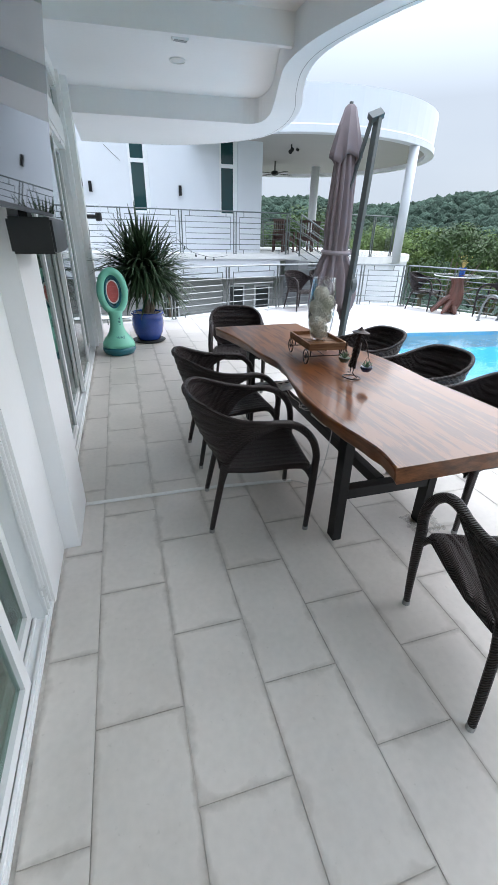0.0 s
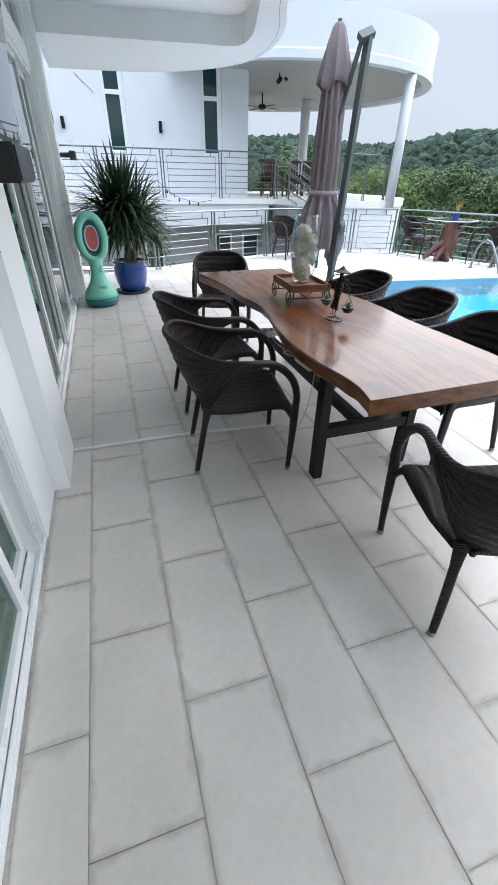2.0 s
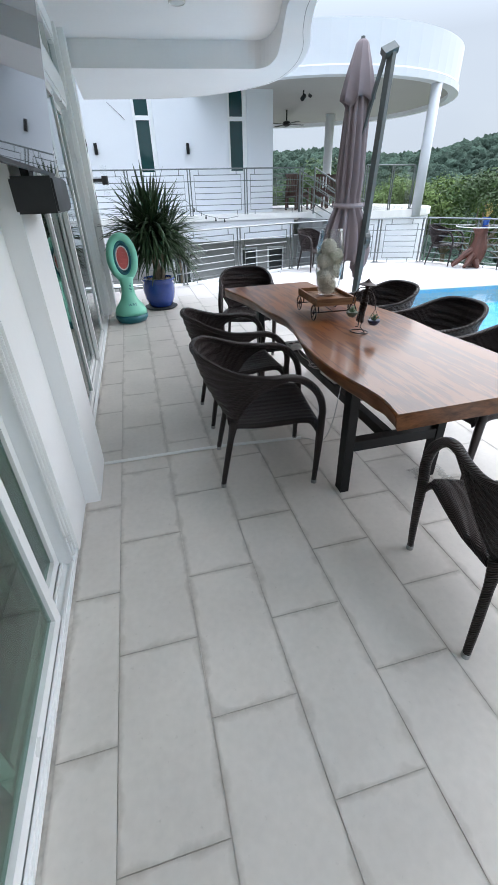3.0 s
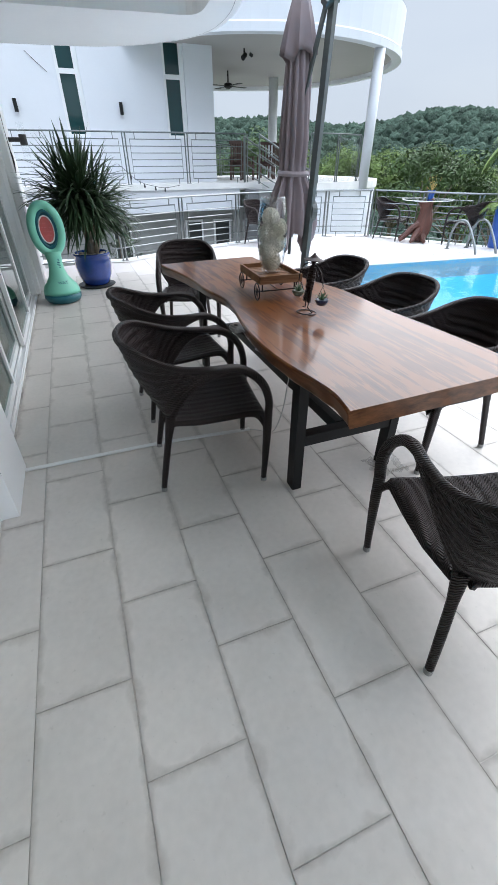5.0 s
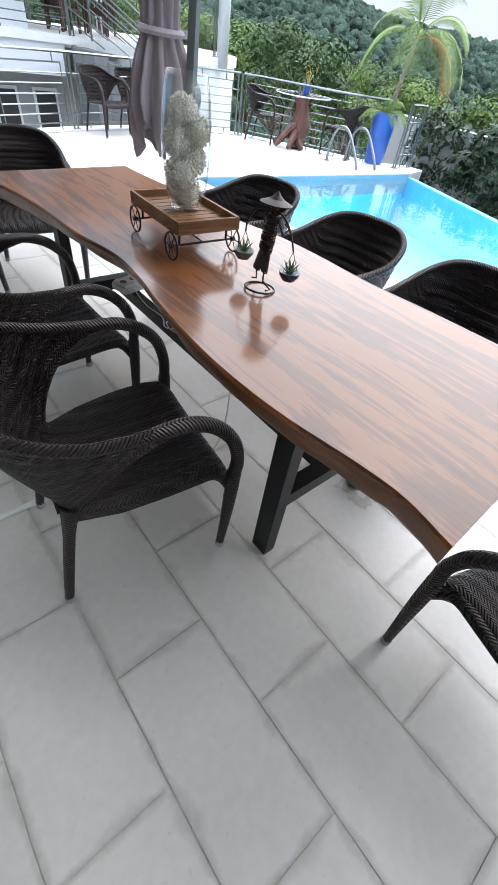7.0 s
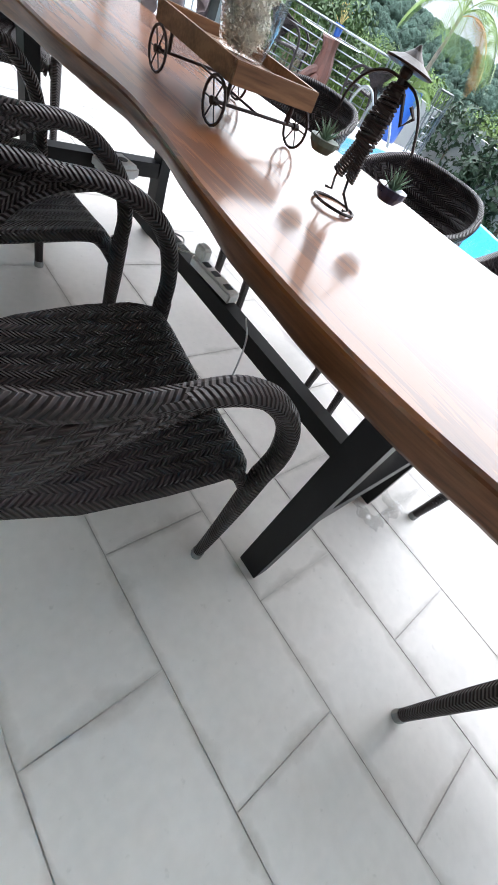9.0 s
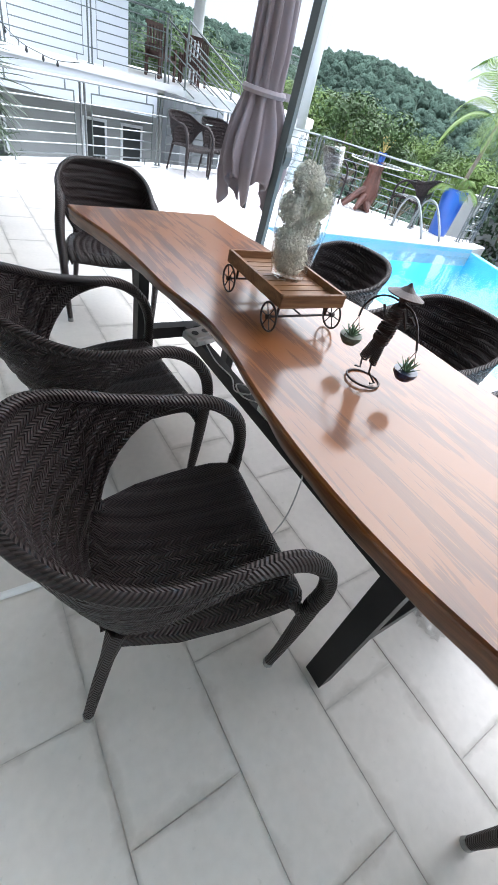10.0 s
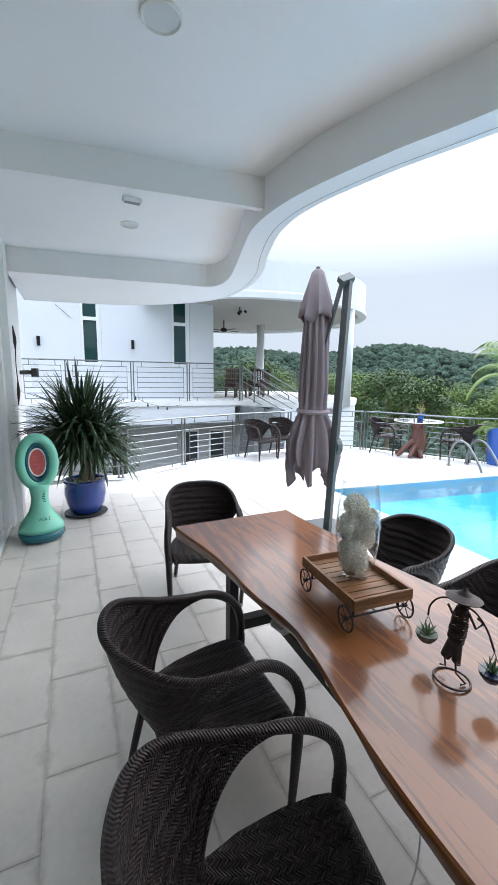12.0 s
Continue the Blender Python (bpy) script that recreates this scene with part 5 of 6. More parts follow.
def beam(bm, a, b, w, d):
    z = (b - a).normalized()
    x = Vector((1, 0.35, 0)).normalized()
    x = (x - z * x.dot(z)).normalized()
    y = z.cross(x)
    lo = [bm.verts.new(a + x * s * w + y * t * d) for s, t in ((-1, -1), (1, -1), (1, 1), (-1, 1))]
    hi = [bm.verts.new(b + x * s * w + y * t * d) for s, t in ((-1, -1), (1, -1), (1, 1), (-1, 1))]
    bm.faces.new(lo)
    bm.faces.new(hi)
    for k in range(4):
        bm.faces.new((lo[k], lo[(k + 1) % 4], hi[(k + 1) % 4], hi[k]))
    return bm


part("mast", beam(bmesh.new(), mast0, mast1, 0.026, 0.036), M_MAST, um)
part("arm", beam(bmesh.new(), Vector((-0.06, 0.10, 1.75)), mast1 + Vector((-0.06, 0.02, -0.02)), 0.013, 0.02), M_MAST, um)
part("head", beam(bmesh.new(), mast1 + Vector((-0.10, 0, -0.02)), mast1 + Vector((0.04, 0, 0.035)), 0.03, 0.045), M_MAST, um)
part("crank_box", T([(0.06, -0.06, 0.98), (0.12, -0.06, 0.98)], 0.11, 20), M_MAST, um)
UX, UY = -0.055, 0.15
prof = [(0.44, 0.16), (0.5, 0.2), (0.65, 0.285), (0.82, 0.31), (1.0, 0.285), (1.15, 0.24), (1.28, 0.18), (1.33, 0.148), (1.40, 0.155), (1.6, 0.168), (1.9, 0.160), (2.15, 0.148), (2.30, 0.135), (2.42, 0.12), (2.5, 0.10)]
bm = bmesh.new()
rings = []
NS = 180
zs = np.linspace(0.62, 2.5, 48)
for z in zs:
    r = float(np.interp(z, [p[0] for p in prof], [p[1] for p in prof]))
    ring = []
    for k in range(NS):
        a = 2 * math.pi * k / NS
        ph = a * 13 / (2 * math.pi) + 0.06 * math.sin(z * 2.2) + 0.10 + 0.22 * math.sin(a * 2 + 1) + 0.05 * math.sin(a * 3 + z * 3)
        f = ph - math.floor(ph)
        pleat = f / 0.72 if f < 0.72 else (1 - f) / 0.28
        pleat = pleat ** 0.8 + 0.10 * math.sin(f * 12.6 + z)
        amp = 0.42 + 0.05 * max(0, 1.25 - z)
        if 1.27 < z < 1.41:
            amp *= 0.45
        rr_ = r * (1 - amp + amp * pleat) * (1 + 0.05 * math.sin(a * 3 + z * 4))
        lean = 0.16 * (pleat - 0.3) * min(1.0, abs(z - 1.34) * 5)
        zz = z
        if z < 1.1:
            q = (1.1 - z) / 0.48
            tip = 1 - abs(((a * 5 / 6.2832 + 0.35) % 1.0) * 2 - 1)
            zz = z + q * (0.14 - 0.26 * tip ** 1.5 + 0.05 * math.sin(a * 2 + 0.6) + 0.03 * (1 - min(1, pleat)))
        ring.append(bm.verts.new((UX + rr_ * math.cos(a + lean), UY + rr_ * math.sin(a + lean), zz)))
    rings.append(ring)
for a, b in zip(rings, rings[1:]):
    for k in range(NS):
        bm.faces.new((a[k], a[(k + 1) % NS], b[(k + 1) % NS], b[k]))
can = part("canopy", bm, M_CLOTH, um, "folded mauve-grey canvas canopy", smooth=True)
so = can.modifiers.new("thick", "SOLIDIFY")
so.thickness = 0.004
bm = bmesh.new()
rings = []
for z, r in ((2.33, 0.205), (2.38, 0.195), (2.46, 0.168), (2.54, 0.140), (2.62, 0.112), (2.70, 0.085), (2.76, 0.066), (2.785, 0.04), (2.79, 0.004)):
    ring = []
    for k in range(NS):
        a = 2 * math.pi * k / NS
        f = max(0.0, (2.6 - z) / 0.4)
        rr_ = r * (1 - (0.12 + 0.38 * f) * abs(math.cos(a * 4 + 0.3)) ** 0.6)
        ring.append(bm.verts.new((UX + rr_ * math.cos(a), UY + rr_ * math.sin(a), z - 0.13 * f * abs(math.sin(a * 2 + 0.3)) ** 3 if z < 2.5 else z)))
    rings.append(ring)
for a, b in zip(rings, rings[1:]):
    for k in range(NS):
        bm.faces.new((a[k], a[(k + 1) % NS], b[(k + 1) % NS], b[k]))
can = part("canopy_cap", bm, M_CLOTH, um, "mauve-grey vent flap", smooth=True)
so = can.modifiers.new("thick", "SOLIDIFY")
so.thickness = 0.004
part("strap", T([(UX + 0.158 * math.cos(radians(a)), UY + 0.152 * math.sin(radians(a)), 1.34 + 0.008 * math.sin(radians(a))) for a in range(0, 360, 15)], [0.027] * 24, 6, flat=1.0, closed=True), M_STRAP, um, "tied canvas strap")
part("strap_end", B(UX + 0.12, UX + 0.26, UY - 0.1, UY - 0.094, 1.315, 1.365), M_STRAP, um)
part("center_pole", T([(UX, UY, 0.50), (UX, UY, 2.7)], 0.02, 10), M_MAST, um)
part("finial", T([(UX, UY, 2.78), (UX, UY, 2.81)], 0.022, 10), M_MAST, um)

# ---- mint tower fan ----
mf = thing("tower_fan", "mint green and teal tower fan with a red oval grille", "fan", at=(-0.16, 4.98, 0), turn=8)
mf.matrix_basis = pose(-0.17, 4.98, 0, 0, 0, 8) @ Matrix.Scale(1.015, 4)
part("base", lathe(bmesh.new(), [(0.15, 0.0), (0.19, 0.015), (0.215, 0.06), (0.213, 0.105)], 40), M_TEAL, mf, "dark teal base", smooth=True)
part("body", lathe(bmesh.new(), [(0.213, 0.105), (0.207, 0.15), (0.185, 0.20), (0.145, 0.245), (0.11, 0.30), (0.088, 0.37), (0.080, 0.44), (0.088, 0.52), (0.10, 0.57)], 40, sy=0.9), M_MINT, mf, "mint green body", smooth=True)
oval = lambda r, q, y: [(r * math.cos(radians(a)), y, 0.80 + q * math.sin(radians(a))) for a in range(0, 360, 12)]
part("ring", T(oval(0.148, 0.245, 0), 0.048, 12, closed=True), M_MINT, mf, "mint green oval ring", smooth=True)
part("inner_ring", T(oval(0.096, 0.19, -0.01), 0.02, 10, closed=True), M_TEAL, mf, "dark teal inner ring", smooth=True)


def oval_plate(r, q, y0, y1, z=0.80):
    bm = bmesh.new()
    lo = [bm.verts.new((r * math.cos(radians(a)), y0, z + q * math.sin(radians(a)))) for a in range(0, 360, 12)]
    hi = [bm.verts.new((r * math.cos(radians(a)), y1, z + q * math.sin(radians(a)))) for a in range(0, 360, 12)]
    bm.faces.new(lo)
    bm.faces.new(hi)
    for k in range(30):
        bm.faces.new((lo[k], lo[(k + 1) % 30], hi[(k + 1) % 30], hi[k]))
    return bm


part("back_plate", oval_plate(0.14, 0.24, 0.01, 0.03), M_TEAL, mf)
part("grille", oval_plate(0.075, 0.135, -0.012, 0.008), M_RED, mf, "red grille")
part("grille_ring", T([(0.078 * math.cos(radians(a)), -0.014, 0.80 + 0.138 * math.sin(radians(a))) for a in range(0, 360, 12)], 0.008, 8, closed=True), M_WHITEPL, mf, "pale ring")
for k in range(6):
    z = 0.69 + k * 0.043
    w = 0.073 * math.sqrt(max(0, 1 - ((z - 0.80) / 0.135) ** 2))
    part("louvre", B(-w, w, -0.018, -0.012, z - 0.003, z + 0.003), M_RED, mf)
for k in range(6):
    part("vent_slot", B(-0.02 + 0.03, 0.045, -0.072, -0.064, 0.40 + k * 0.018, 0.407 + k * 0.018), M_TEAL, mf)
txt = bpy.data.curves.new("fan_lettering", "FONT")
txt.body, txt.size, txt.extrude, txt.align_x = "WAT", 0.05, 0.001, "CENTER"
txt.materials.append(M_TEAL)
to = new("lettering", txt)
to.parent = mf
to.matrix_basis = pose(0.02, -0.152, 0.23, 62, 0, 5)

# ---- potted yucca ----
def pebbles(name, parent, r, z, n, seed, size=0.025):
    rn = random.Random(seed)
    bm = bmesh.new()
    for _ in range(n):
        a, q = rn.uniform(0, 6.283), r * math.sqrt(rn.random())
        m = Matrix.Translation((q * math.cos(a), q * math.sin(a), z)) @ Matrix.Rotation(rn.uniform(0, 3), 4, "Z") @ Matrix.Diagonal((1, 0.7, 0.55, 1))
        bmesh.ops.create_icosphere(bm, subdivisions=1, radius=size * rn.uniform(0.7, 1.3), matrix=m)
    part(name, bm, M_PEBBLE, parent, "grey pebbles", smooth=True)


yp = thing("potted_yucca", "bushy yucca with strap leaves in a cobalt blue glazed pot", "potted plant", at=(0.28, 5.66, 0))
yp.matrix_basis = pose(0.28, 5.66, 0) @ Matrix.Scale(1.07, 4)
part("saucer", lathe(bmesh.new(), [(0.20, 0.0), (0.235, 0.02), (0.235, 0.026), (0.001, 0.018)], 32), M_GASKET, yp, "dark saucer")
part("pot", lathe(bmesh.new(), [(0.14, 0.026), (0.165, 0.04), (0.205, 0.14), (0.225, 0.25), (0.222, 0.33), (0.212, 0.37), (0.235, 0.39), (0.237, 0.41), (0.20, 0.41), (0.195, 0.37), (0.001, 0.37)], 40), M_POT, yp, "glossy cobalt blue pot", smooth=True)
pebbles("pebbles", yp, 0.17, 0.385, 45, 3, 0.03)
part("trunk", T(smooth_path([(0, 0, 0.35), (0.01, 0, 0.5), (0.0, 0.01, 0.7), (0.02, 0, 0.95)]), [0.06 - 0.0014 * i for i in range(16)], 10), M_BARK, yp)
part("trunk", T(smooth_path([(0.04, -0.02, 0.36), (0.09, -0.03, 0.5), (0.11, -0.04, 0.72)]), [0.04 - 0.001 * i for i in range(11)], 8), M_BARK, yp)


def strap_leaves(name, parent, heads, material, seed, width=0.016, label=""):
    rn = random.Random(seed)
    V, F = [], []
    for (hx, hy, hz, n, L0) in heads:
        for k in range(n):
            az = rn.uniform(0, 6.283)
            el = math.asin(rn.uniform(-0.35, 0.98))
            L = L0 * rn.uniform(0.75, 1.12)
            d = Vector((math.cos(az) * math.cos(el), math.sin(az) * math.cos(el), math.sin(el)))
            side = Vector((-math.sin(az), math.cos(az), 0))
            p = Vector((hx, hy, hz)) + d * 0.03 + Vector((0, 0, rn.uniform(-0.12, 0.08)))
            steps, b0 = 6, len(V)
            droop = rn.uniform(0.05, 0.24) * (1.25 - abs(math.sin(el)))
            for s in range(steps + 1):
                t = s / steps
                w = width * (0.5 + 1.6 * t * (1 - t) + 0.2 * (1 - t)) * (1 if s < steps else 0.06)
                up = side.cross(d).normalized()
                V += [tuple(p - side * w), tuple(p - up * w * 0.35), tuple(p + side * w)]
                d = (d - Vector((0, 0, droop))).normalized()
                p = p + d * (L / steps)
            for s in range(steps):
                a = b0 + s * 3
                F += [(a, a + 1, a + 4, a + 3), (a + 1, a + 2, a + 5, a + 4)]
    return mesh_of(name, V, F, material, parent, label, "stuff")


strap_leaves("leaves", yp, [(0.0, 0, 1.00, 320, 0.66), (0.15, -0.04, 0.90, 170, 0.60), (-0.13, 0.03, 0.94, 160, 0.60)], M_YUCCA, 11, 0.017, "dark green strap leaves")

# ---- far end of the terrace ----
rt = thing("driftwood_table", "round glass table on a red-brown driftwood trunk base by the railing", "table", at=(7.12, 7.0, 0))
part("base", T(smooth_path([(-0.02, 0, 0), (0.0, 0, 0.1), (0.03, 0, 0.35), (0.02, 0, 0.6), (-0.02, 0, 0.78)]), [0.15 - 0.025 * math.sin(i * 0.5) for i in range(21)], 12), M_DRIFT, rt, "red-brown driftwood trunk")
for a, r, h in ((175, 0.50, 0.28), (205, 0.42, 0.20), (145, 0.44, 0.22), (250, 0.28, 0.12)):
    c, s = math.cos(radians(a)), math.sin(radians(a))
    part("root", T(smooth_path([(0, 0, h + 0.1), (c * r * 0.45, s * r * 0.45, h), (c * r * 0.8, s * r * 0.8, h * 0.45), (c * r, s * r, 0.045)]), [0.085 - 0.0035 * i for i in range(16)], 8), M_DRIFT, rt, "red-brown root")
part("top", lathe(bmesh.new(), [(0.001, 0.785), (0.50, 0.785), (0.505, 0.79), (0.50, 0.798), (0.001, 0.798)], 40), M_CLEAR, rt, "round clear glass top")
part("top_rim", T([(0.5 * math.cos(radians(a)), 0.5 * math.sin(radians(a)), 0.791) for a in range(0, 360, 10)], 0.009, 6, closed=True), M_WHITEPL, rt)
sp2 = thing("small_blue_pot", "small bright blue pot with orange flowers on the round table", "plant pot", at=(7.22, 7.05, 0.80))
part("pot", lathe(bmesh.new(), [(0.06, 0), (0.08, 0.15), (0.072, 0.15), (0.06, 0.12), (0.001, 0.12)], 20), M_POT_LIGHT, sp2)
rn = random.Random(8)
bm = bmesh.new()
for k in range(16):
    a, e = rn.uniform(0, 6.28), rn.uniform(0.5, 1.5)
    d = Vector((math.cos(a) * math.cos(e), math.sin(a) * math.cos(e), math.sin(e)))
    tube(bm, [Vector((0, 0, 0.12)), Vector((0, 0, 0.14)) + d * rn.uniform(0.1, 0.26)], [0.004, 0.002], 4)
    c0 = Vector((0, 0, 0.14)) + d * rn.uniform(0.12, 0.28)
    bmesh.ops.create_icosphere(bm, subdivisions=1, radius=0.009, matrix=Matrix.Translation(c0))
part("plant", bm, M_ORANGE, sp2, "dry orange flowering sprigs", "stuff")

ld = thing("pool_ladder", "polished steel pool ladder with two arched handrails", "pool ladder", at=(7.05, 5.75, 0))
for x, y in ((-0.02, 0.32), (0.42, 0.26)):
    part("handrail", T(smooth_path([(x, y, 0), (x, y - 0.02, 0.3), (x, y - 0.14, 0.5), (x, y - 0.34, 0.50), (x, y - 0.55, 0.28), (x, y - 0.72, 0.0), (x, y - 0.78, -0.4)]), 0.021, 10), M_STEEL, ld, smooth=True)
    part("flange", T([(x, y, 0), (x, y, 0.015)], 0.045, 14), M_STEEL, ld)
part("step", B(0.0, 0.4, -0.50, -0.43, -0.30, -0.27), M_STEEL, ld)

bp_ = thing("tall_blue_planter", "tall bright blue glazed planter holding a slender young palm", "planter", at=(8.02, 5.78, 0))
part("pot", lathe(bmesh.new(), [(0.155, 0), (0.17, 0.05), (0.215, 0.74), (0.225, 0.76), (0.20, 0.76), (0.185, 0.68), (0.001, 0.68)], 32), M_POT_LIGHT, bp_, "bright blue glazed pot", smooth=True)


def palm_fronds(parent, head, n, L, seed, material, name="frond", el0=0.3, el1=1.3, azs=None):
    rn = random.Random(seed)
    for k in range(n):
        az = azs[k] if azs else 6.283 * k / n + rn.uniform(-0.25, 0.25)
        el = rn.uniform(el0, el1)
        V, F = [], []
        p = Vector(head)
        d = Vector((math.cos(az) * math.cos(el), math.sin(az) * math.cos(el), math.sin(el)))
        side = Vector((-math.sin(az), math.cos(az), 0))
        steps = 44
        l = L * rn.uniform(0.8, 1.1)
        for s in range(steps + 1):
            t = s / steps
            q = p.copy()
            w = 0.012 * (1 - t) + 0.002
            b0 = len(V)
            up = side.cross(d).normalized()
            d2 = (d - Vector((0, 0, 0.062 if L > 1 else 0.05))).normalized()
            pn = p + d2 * (l / steps)
            V += [tuple(p - side * w), tuple(p + up * w), tuple(p + side * w), tuple(pn - side * w), tuple(pn + up * w), tuple(pn + side * w)]
            F += [(b0, b0 + 1, b0 + 4, b0 + 3), (b0 + 1, b0 + 2, b0 + 5, b0 + 4)]
            if t > 0.14:
                for sg in (-1, 1):
                    ll = l * 0.34 * math.sin(math.pi * min(1, (t - 0.05) * 0.98)) ** 0.6 + 0.03
                    dd = (side * sg * 0.8 + d * 0.75 + up * 0.18 + Vector((0, 0, -0.25))).normalized()
                    lw = d * 0.0065 * (L + 0.3)
                    m1 = q + dd * ll * 0.5 + Vector((0, 0, 0.0))
                    m2 = q + dd * ll + Vector((0, 0, -ll * 0.22))
                    b = len(V)
                    V += [tuple(q - lw * 0.5), tuple(q + lw * 0.5), tuple(m1 + lw * 0.6), tuple(m1 - lw * 0.6), tuple(m2)]
                    F += [(b, b + 1, b + 2, b + 3), (b + 3, b + 2, b + 4)]
            p, d = pn, d2
        mesh_of(name, V, F, material, parent, "arching pinnate palm frond", "stuff")


palm_fronds(bp_, (-0.06, 0, 0.68), 10, 0.5, 21, M_PALM, name="low_frond", el0=0.9, el1=1.4)
part("trunk", T(smooth_path([(0.05, 0, 0.66), (0.12, 0.0, 1.0), (0.22, 0.0, 1.45), (0.26, 0.0, 1.8)]), [0.04 - 0.001 * i for i in range(16)], 10), M_BARK, bp_, "slender ringed palm trunk")
palm_fronds(bp_, (0.26, 0.0, 1.72), 11, 1.25, 4, M_PALM, el0=0.7, el1=1.5)
palm_fronds(bp_, (0.26, 0.0, 1.70), 1, 1.15, 6, M_PALM_DRY, name="dry_frond", el0=0.55, el1=0.6, azs=[-0.6])
# ---- trees, hedge, hills ----
def leaf_cloud(rn, V, F, centre, rad, n, size, squash=0.8):
    """n small leaves on and inside an uneven clump."""
    cx, cy, cz = centre
    for _ in range(n):
        d = Vector((rn.gauss(0, 1), rn.gauss(0, 1), rn.gauss(0, 1))).normalized()
        q = rad * rn.uniform(0.6, 1.08)
        p = Vector((cx + d.x * q, cy + d.y * q, cz + d.z * q * squash))
        nrm = (d + Vector((rn.uniform(-0.7, 0.7), rn.uniform(-0.7, 0.7), rn.uniform(0, 0.9)))).normalized()
        a = nrm.orthogonal().normalized()
        a.rotate(Matrix.Rotation(rn.uniform(0, 6.28), 3, nrm))
        b = nrm.cross(a)
        s = size * rn.uniform(0.6, 1.3)
        i = len(V)
        V += [tuple(p - a * s), tuple(p - b * s * 0.45 + nrm * s * 0.1), tuple(p + a * s), tuple(p + b * s * 0.45 + nrm * s * 0.1)]
        F.append((i, i + 1, i + 2, i + 3))


def broad_tree(x, y, base, height, spread_, seed, label, material=None, clumps=30, leaves=330, size=0.105):
    rn = random.Random(seed)
    t = thing("broadleaf_tree", label, "tree", "trees beyond the terrace", (x, y, base))
    part("trunk", T(smooth_path([(0, 0, 0), (0.1, 0.05, height * 0.3), (-0.1, 0.1, height * 0.62)]), [0.26 - 0.012 * i for i in range(11)], 8), M_BARK, t)
    V, F = [], []
    for k in range(clumps):
        a = rn.uniform(0, 6.283)
        e = rn.uniform(-0.25, 1.45)
        q = spread_ * (0.62 + 0.3 * rn.random())
        c = Vector((math.cos(a) * math.cos(e) * q, math.sin(a) * math.cos(e) * q, height * 0.66 + math.sin(e) * q * 0.62))
        if k < 9:
            part("limb", T(smooth_path([(0, 0.05, height * 0.45), (c.x * 0.4, c.y * 0.4, height * 0.55), tuple(c * 0.93)]), [0.10 - 0.007 * i for i in range(11)], 6), M_BARK, t)
        leaf_cloud(rn, V, F, c, spread_ * rn.uniform(0.16, 0.30), leaves, size * rn.uniform(0.9, 1.35), 0.65)
    mesh_of("crown", V, F, material or M_LEAF, t, "leafy crown", "stuff")
    return t


TREES = [(17.5, 26, 7.0, 4.2), (21.5, 23.5, 6.6, 4.4), (24.5, 30, 8.6, 5.0), (29, 27, 8.0, 5.0), (14.5, 34, 9.2, 5.2), (20, 38, 9.6, 5.4), (33, 36, 9.2, 6.0), (36, 25, 7.4, 5.2), (27, 18, 6.0, 4.6), (35, 15, 6.4, 5.0), (9.0, 40, 9.0, 5.0), (26, 12, 5.4, 4.2), (40, 33, 9, 6)]
for i, (x, y, h, s) in enumerate(TREES):
    g = ground_z(x, y) - (3.0 if math.atan2(x, y) > 0.78 else 0.0)
    dark = i % 3 == 1
    broad_tree(x, y, g - 0.3, (-g) + h * 0.42, s * (1.06 if dark else 0.94), 40 + i, ("dark green" if dark else "light green") + " broadleaf tree on the slope below the terrace", M_LEAF_DARK if dark else M_LEAF, size=0.12 if dark else 0.10)

# low hedge and climbers on the garden wall beside the pool
hd = thing("hedge", "dark green leafy hedge with climbing leaves along the garden wall", "hedge", at=(0, 0, 0))
rn = random.Random(77)
for sec in range(6):
  V, F = [], []
  for k in range(42):
    t = (sec + rn.random()) / 6
    x = 10.0 - 0.9 * t + rn.uniform(-0.25, 0.6)
    y = 6.2 - 6.5 * t
    z = rn.uniform(-1.9, 0.75)
    leaf_cloud(rn, V, F, (x, y, z), rn.uniform(0.3, 0.5), 95, 0.075)
  mesh_of("leaf_mass", V, F, M_HEDGE, hd, "dark green leaves", "stuff")
  part("stem", T(smooth_path([(10.1 - 0.15 * sec, 5.8 - sec, -3.2), (10.2 - 0.15 * sec, 5.6 - sec, -1.5), (10.1 - 0.15 * sec, 5.7 - sec, 0.2)]), 0.03, 6), M_BARK, hd)
part("garden_wall", prism(bmesh.new(), [(10.3, 7.4), (9.4, -0.2), (9.7, -0.2), (10.6, 7.4)], -3.5, 0.6), M_STONE, label="weathered grey garden wall behind the hedge", kind="structure")
part("side_path", prism(bmesh.new(), [(8.0, 7.5), (5.4, -2.4), (9.5, -2.4), (10.4, 7.5)], -3.4, -0.9), M_STONE, label="grey paving below the pool edge", kind="structure")

# small conifer below the terrace by the house
cf = thing("conifer", "small green conifer growing below the terrace railing", "tree", at=(1.0, 9.3, -2.4))
part("trunk", T([(0, 0, 0), (0, 0, 3.25)], [0.06, 0.012], 8), M_BARK, cf)
rn = random.Random(12)
V, F = [], []
for lvl in range(9):
    z = 0.9 + lvl * 0.28
    R = 0.95 * (1 - (z - 0.5) / 3.0)
    for k in range(7):
        a = 6.283 * k / 7 + lvl * 0.5
        for s in range(16):
            t = s / 15
            p = Vector((math.cos(a) * R * t, math.sin(a) * R * t, z + 0.12 * t))
            for _ in range(4):
                d = Vector((math.cos(a + rn.uniform(-1.3, 1.3)), math.sin(a + rn.uniform(-1.3, 1.3)), rn.uniform(0.0, 0.5))).normalized()
                e = d.cross(Vector((0, 0, 1))).normalized() * 0.012
                q = p + d * rn.uniform(0.09, 0.17)
                i = len(V)
                V += [tuple(p - e), tuple(p + e), tuple(q)]
                F.append((i, i + 1, i + 2))
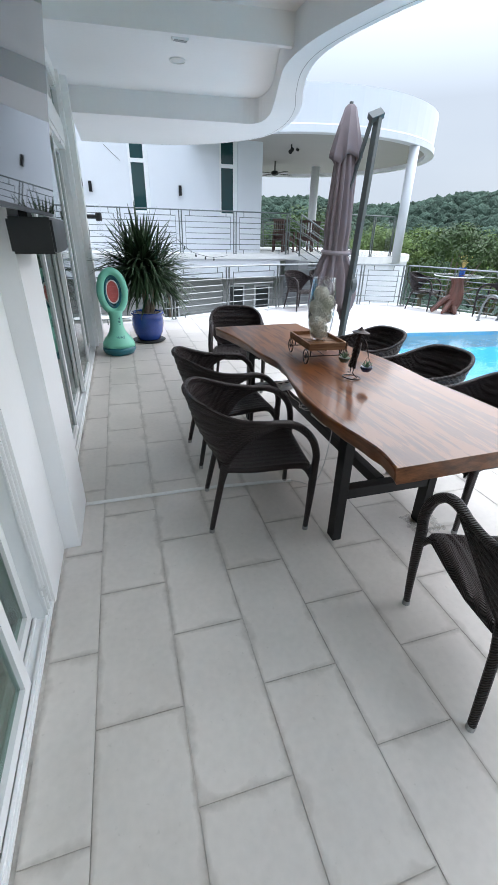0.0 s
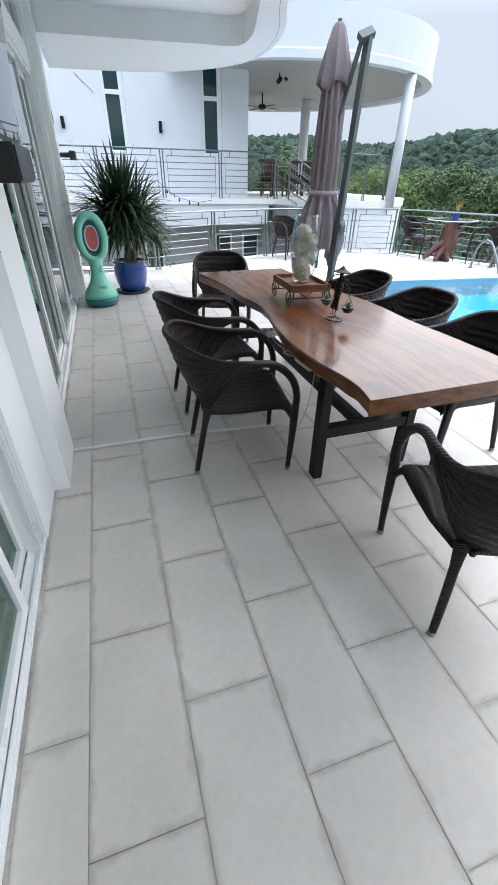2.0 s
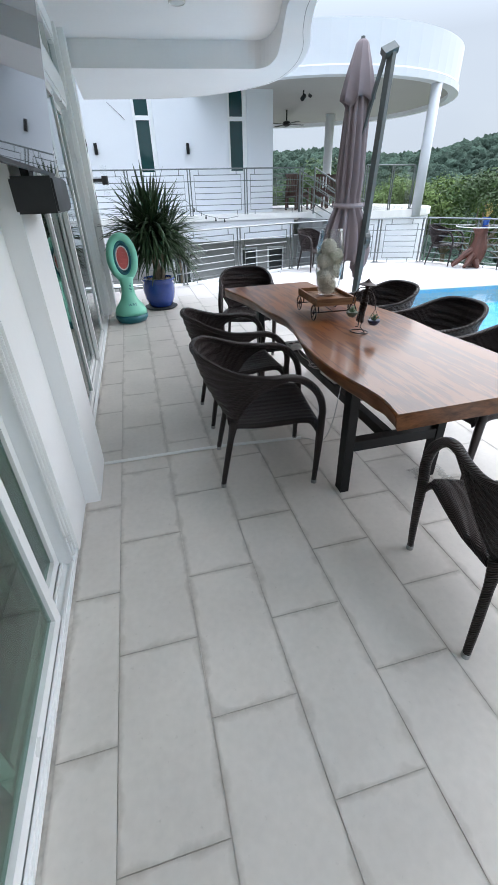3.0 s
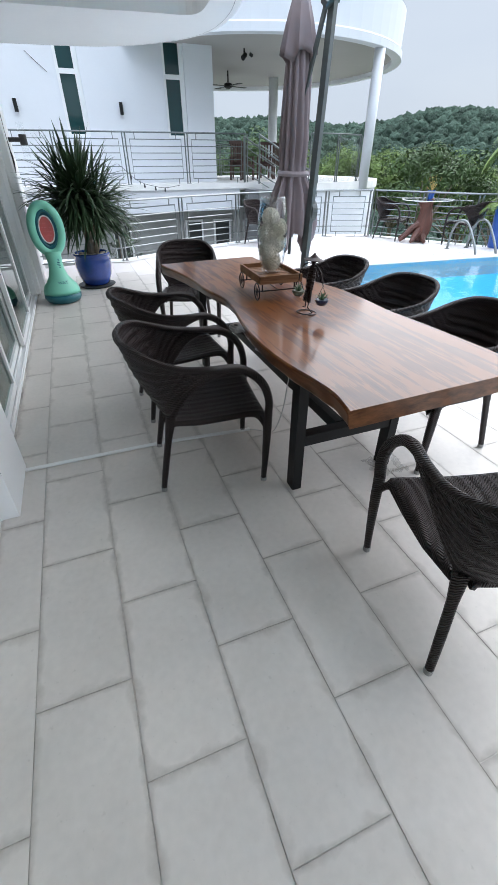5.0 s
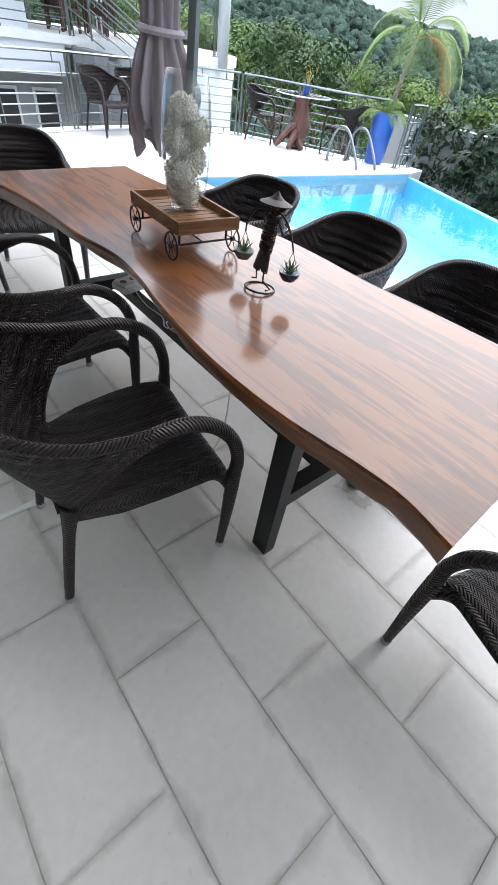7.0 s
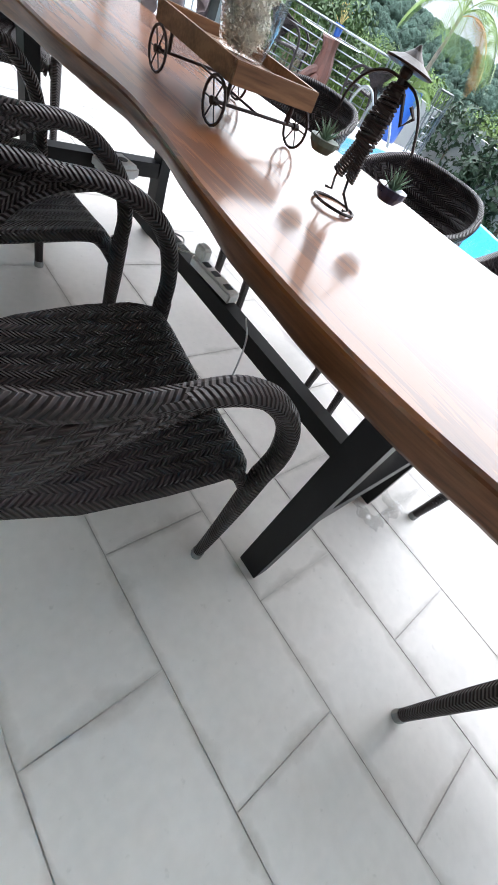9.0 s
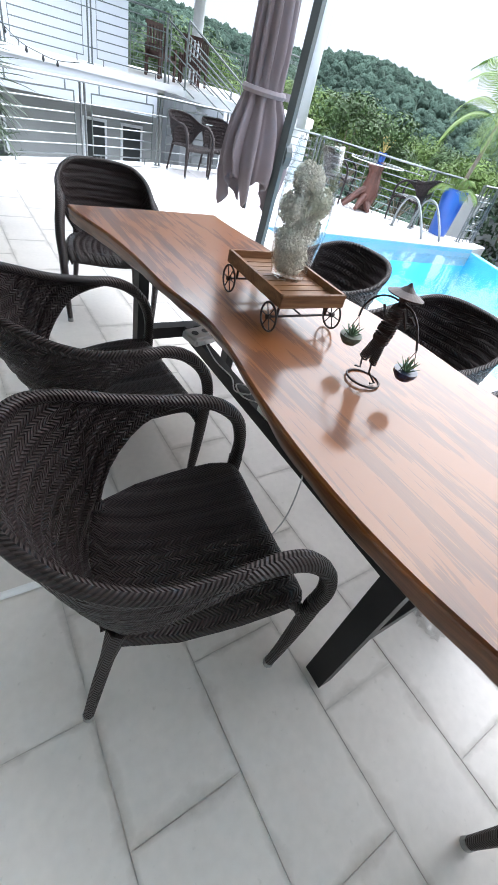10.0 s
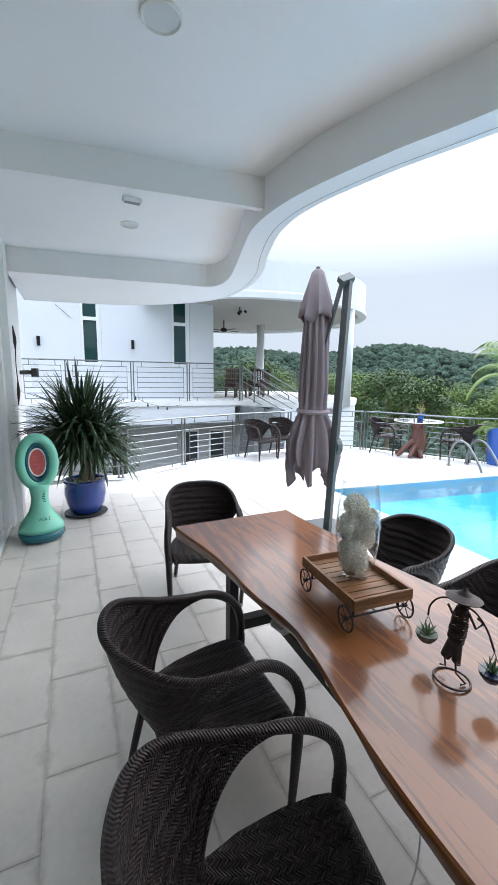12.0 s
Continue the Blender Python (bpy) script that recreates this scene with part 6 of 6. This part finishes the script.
mesh_of("needles", V, F, M_HEDGE, cf, "green needles", "stuff")


def canopy(name, label, n, rmin, rmax, az0, az1, size0, size1, seed, lift=0.0):
    """Woods seen from afar: many uneven tree crowns on the hills, joined."""
    rn = np.random.RandomState(seed)
    ic = bmesh.new()
    bmesh.ops.create_icosphere(ic, subdivisions=3, radius=1)
    base = np.array([v.co[:] for v in ic.verts])
    tri = np.array([[v.index for v in f.verts] for f in ic.faces])
    ic.free()
    keep = base[:, 2] > -0.45
    idx = -np.ones(len(base), int)
    idx[keep] = np.arange(keep.sum())
    tri = idx[tri[np.all(keep[tri], axis=1)]]
    base = base[keep]
    VV, FF, off = [], [], 0
    shapes = []
    for k in range(9):
        ph = rn.uniform(0, 6.28, 9)
        r = 1 + 0.16 * np.sin(base[:, 0] * 5 + ph[0]) * np.sin(base[:, 1] * 5 + ph[1]) + 0.14 * np.sin(base[:, 2] * 6 + ph[2] + base[:, 0] * 4) + 0.08 * np.sin(base[:, 0] * 11 + ph[3]) * np.sin(base[:, 1] * 12 + ph[4]) + rn.uniform(-0.17, 0.17, len(base))
        shapes.append(base * r[:, None])
    for k in range(n):
        a = rn.uniform(az0, az1)
        d = math.sqrt(rn.uniform(rmin ** 2, rmax ** 2))
        x, y = 3 + d * math.sin(a), 4 + d * math.cos(a)
        s = rn.uniform(size0, size1)
        g = ground_z(x, y)
        v = shapes[k % 9] * (s, s, s * rn.uniform(0.75, 1.15))
        c, q = math.cos(k), math.sin(k)
        v = np.stack([v[:, 0] * c - v[:, 1] * q, v[:, 0] * q + v[:, 1] * c, v[:, 2]], 1) + (x, y, g + s * 0.55 + lift)
        VV.append(v)
        FF.append(tri + off)
        off += len(v)
    me = bpy.data.meshes.new(name)
    V, Fa = np.concatenate(VV), np.concatenate(FF)
    me.vertices.add(len(V))
    me.vertices.foreach_set("co", V.ravel())
    me.loops.add(len(Fa) * 3)
    me.loops.foreach_set("vertex_index", Fa.ravel())
    me.polygons.add(len(Fa))
    me.polygons.foreach_set("loop_start", np.arange(0, len(Fa) * 3, 3))
    me.update()
    me.validate()
    me.materials.append(M_FOREST)
    return tagged(new(name, me), label, "woodland", kind="stuff")


canopy("wooded_hill", "densely wooded green hillside across the valley", 7600, 105, 330, -0.15, 1.3, 1.3, 3.3, 3)
canopy("valley_woods", "green treetops filling the valley", 900, 42, 110, -0.2, 1.35, 1.6, 3.2, 5)

# ---- loose pieces: floor tiles ----
U = 0.303
def tile_mesh(w, l, name="tile"):
    bm = B(0.0014, w - 0.0014, 0.0014, l - 0.0014, -0.006, 0)
    me = bpy.data.meshes.new(name)
    bmesh.ops.recalc_face_normals(bm, faces=bm.faces)
    bm.to_mesh(me)
    bm.free()
    me.materials.append(M_TILE)
    return me


tile_full, tile_edge = tile_mesh(U, 2 * U), tile_mesh(0.19, 2 * U)
pf = tagged(new("patio_floor"), "grey rectangular porcelain floor tiles laid in a running bond, with thin joints", kind="structure")
SPLIT = 6.0
for i in range(-2, 12):
    for j in range(-4, 11):
        y = 2 * U * j + (U if i % 2 == 0 else 0)
        if y > SPLIT - 0.1 or (i > 7 and j > 8):
            continue
        x = U * i if i > -2 else -0.493
        o = new("tile", tile_full if i > -2 else tile_edge)
        o.parent = pf
        o.matrix_basis = pose(x, y, 0.0005 * ((i * 7 + j * 3) % 3))
V, F = [], []


def inside(x, y):
    poly, c = deck_outline, False
    for (x0, y0), (x1, y1) in zip(poly, poly[1:] + poly[:1]):
        if (y0 > y) != (y1 > y) and x < (x1 - x0) * (y - y0) / (y1 - y0) + x0:
            c = not c
    return c


for i in range(-2, 30):
    for j in range(-4, 16):
        y = 2 * U * j + (U if i % 2 == 0 else 0)
        x = U * i
        if i < 12 and y <= SPLIT - 0.1 and not (i > 7 and j > 8):
            continue
        if not all(inside(x + a, y + b) for a in (0.0, U) for b in (0.0, 2 * U)):
            continue
        k = len(V)
        V += [(x + a, y + b, z) for z in (-0.006, 0.0) for a, b in ((0.002, 0.002), (U - 0.002, 0.002), (U - 0.002, 2 * U - 0.002), (0.002, 2 * U - 0.002))]
        F += [(k + 4, k + 5, k + 6, k + 7), (k, k + 1, k + 5, k + 4), (k + 1, k + 2, k + 6, k + 5), (k + 2, k + 3, k + 7, k + 6), (k + 3, k, k + 4, k + 7)]
mesh_of("deck_tiles", V, F, M_DECK, None, "pale pinkish deck tiles out in the daylight", "stuff")
# coping round the pool and along the terrace edge
part("pool_coping", prism(bmesh.new(), [(3.45, 5.70), (8.2, 5.25), (8.15, 5.0), (3.75, 5.45)], -0.02, 0.006), M_COPING, label="white coping along the far pool edge", kind="structure")
part("pool_coping", prism(bmesh.new(), [(3.45, 5.70), (3.75, 5.45), (3.75, -4.0), (3.45, -4.0)], -0.02, 0.006), M_COPING, label="white coping along the near pool edge", kind="structure")
V2 = [Vector((x, y, 0)) for x, y in edge]
bm = bmesh.new()
inn = [(x * 0.985 + 0.02, y - 0.34) for x, y in edge[:7]] + [(7.85, 5.7), (8.4, 5.35), (8.4, 5.2), (8.1, 5.1)]
lo = [bm.verts.new((x, y, 0.005)) for x, y in edge]
hi = [bm.verts.new((x, y, 0.005)) for x, y in inn]
l2 = [bm.verts.new((x, y, -0.25)) for x, y in edge]
for i in range(len(edge) - 1):
    bm.faces.new((lo[i], lo[i + 1], hi[i + 1], hi[i]))
    bm.faces.new((lo[i], lo[i + 1], l2[i + 1], l2[i]))
part("terrace_kerb", bm, M_COPING, label="white terrace edge band under the railing", kind="structure")
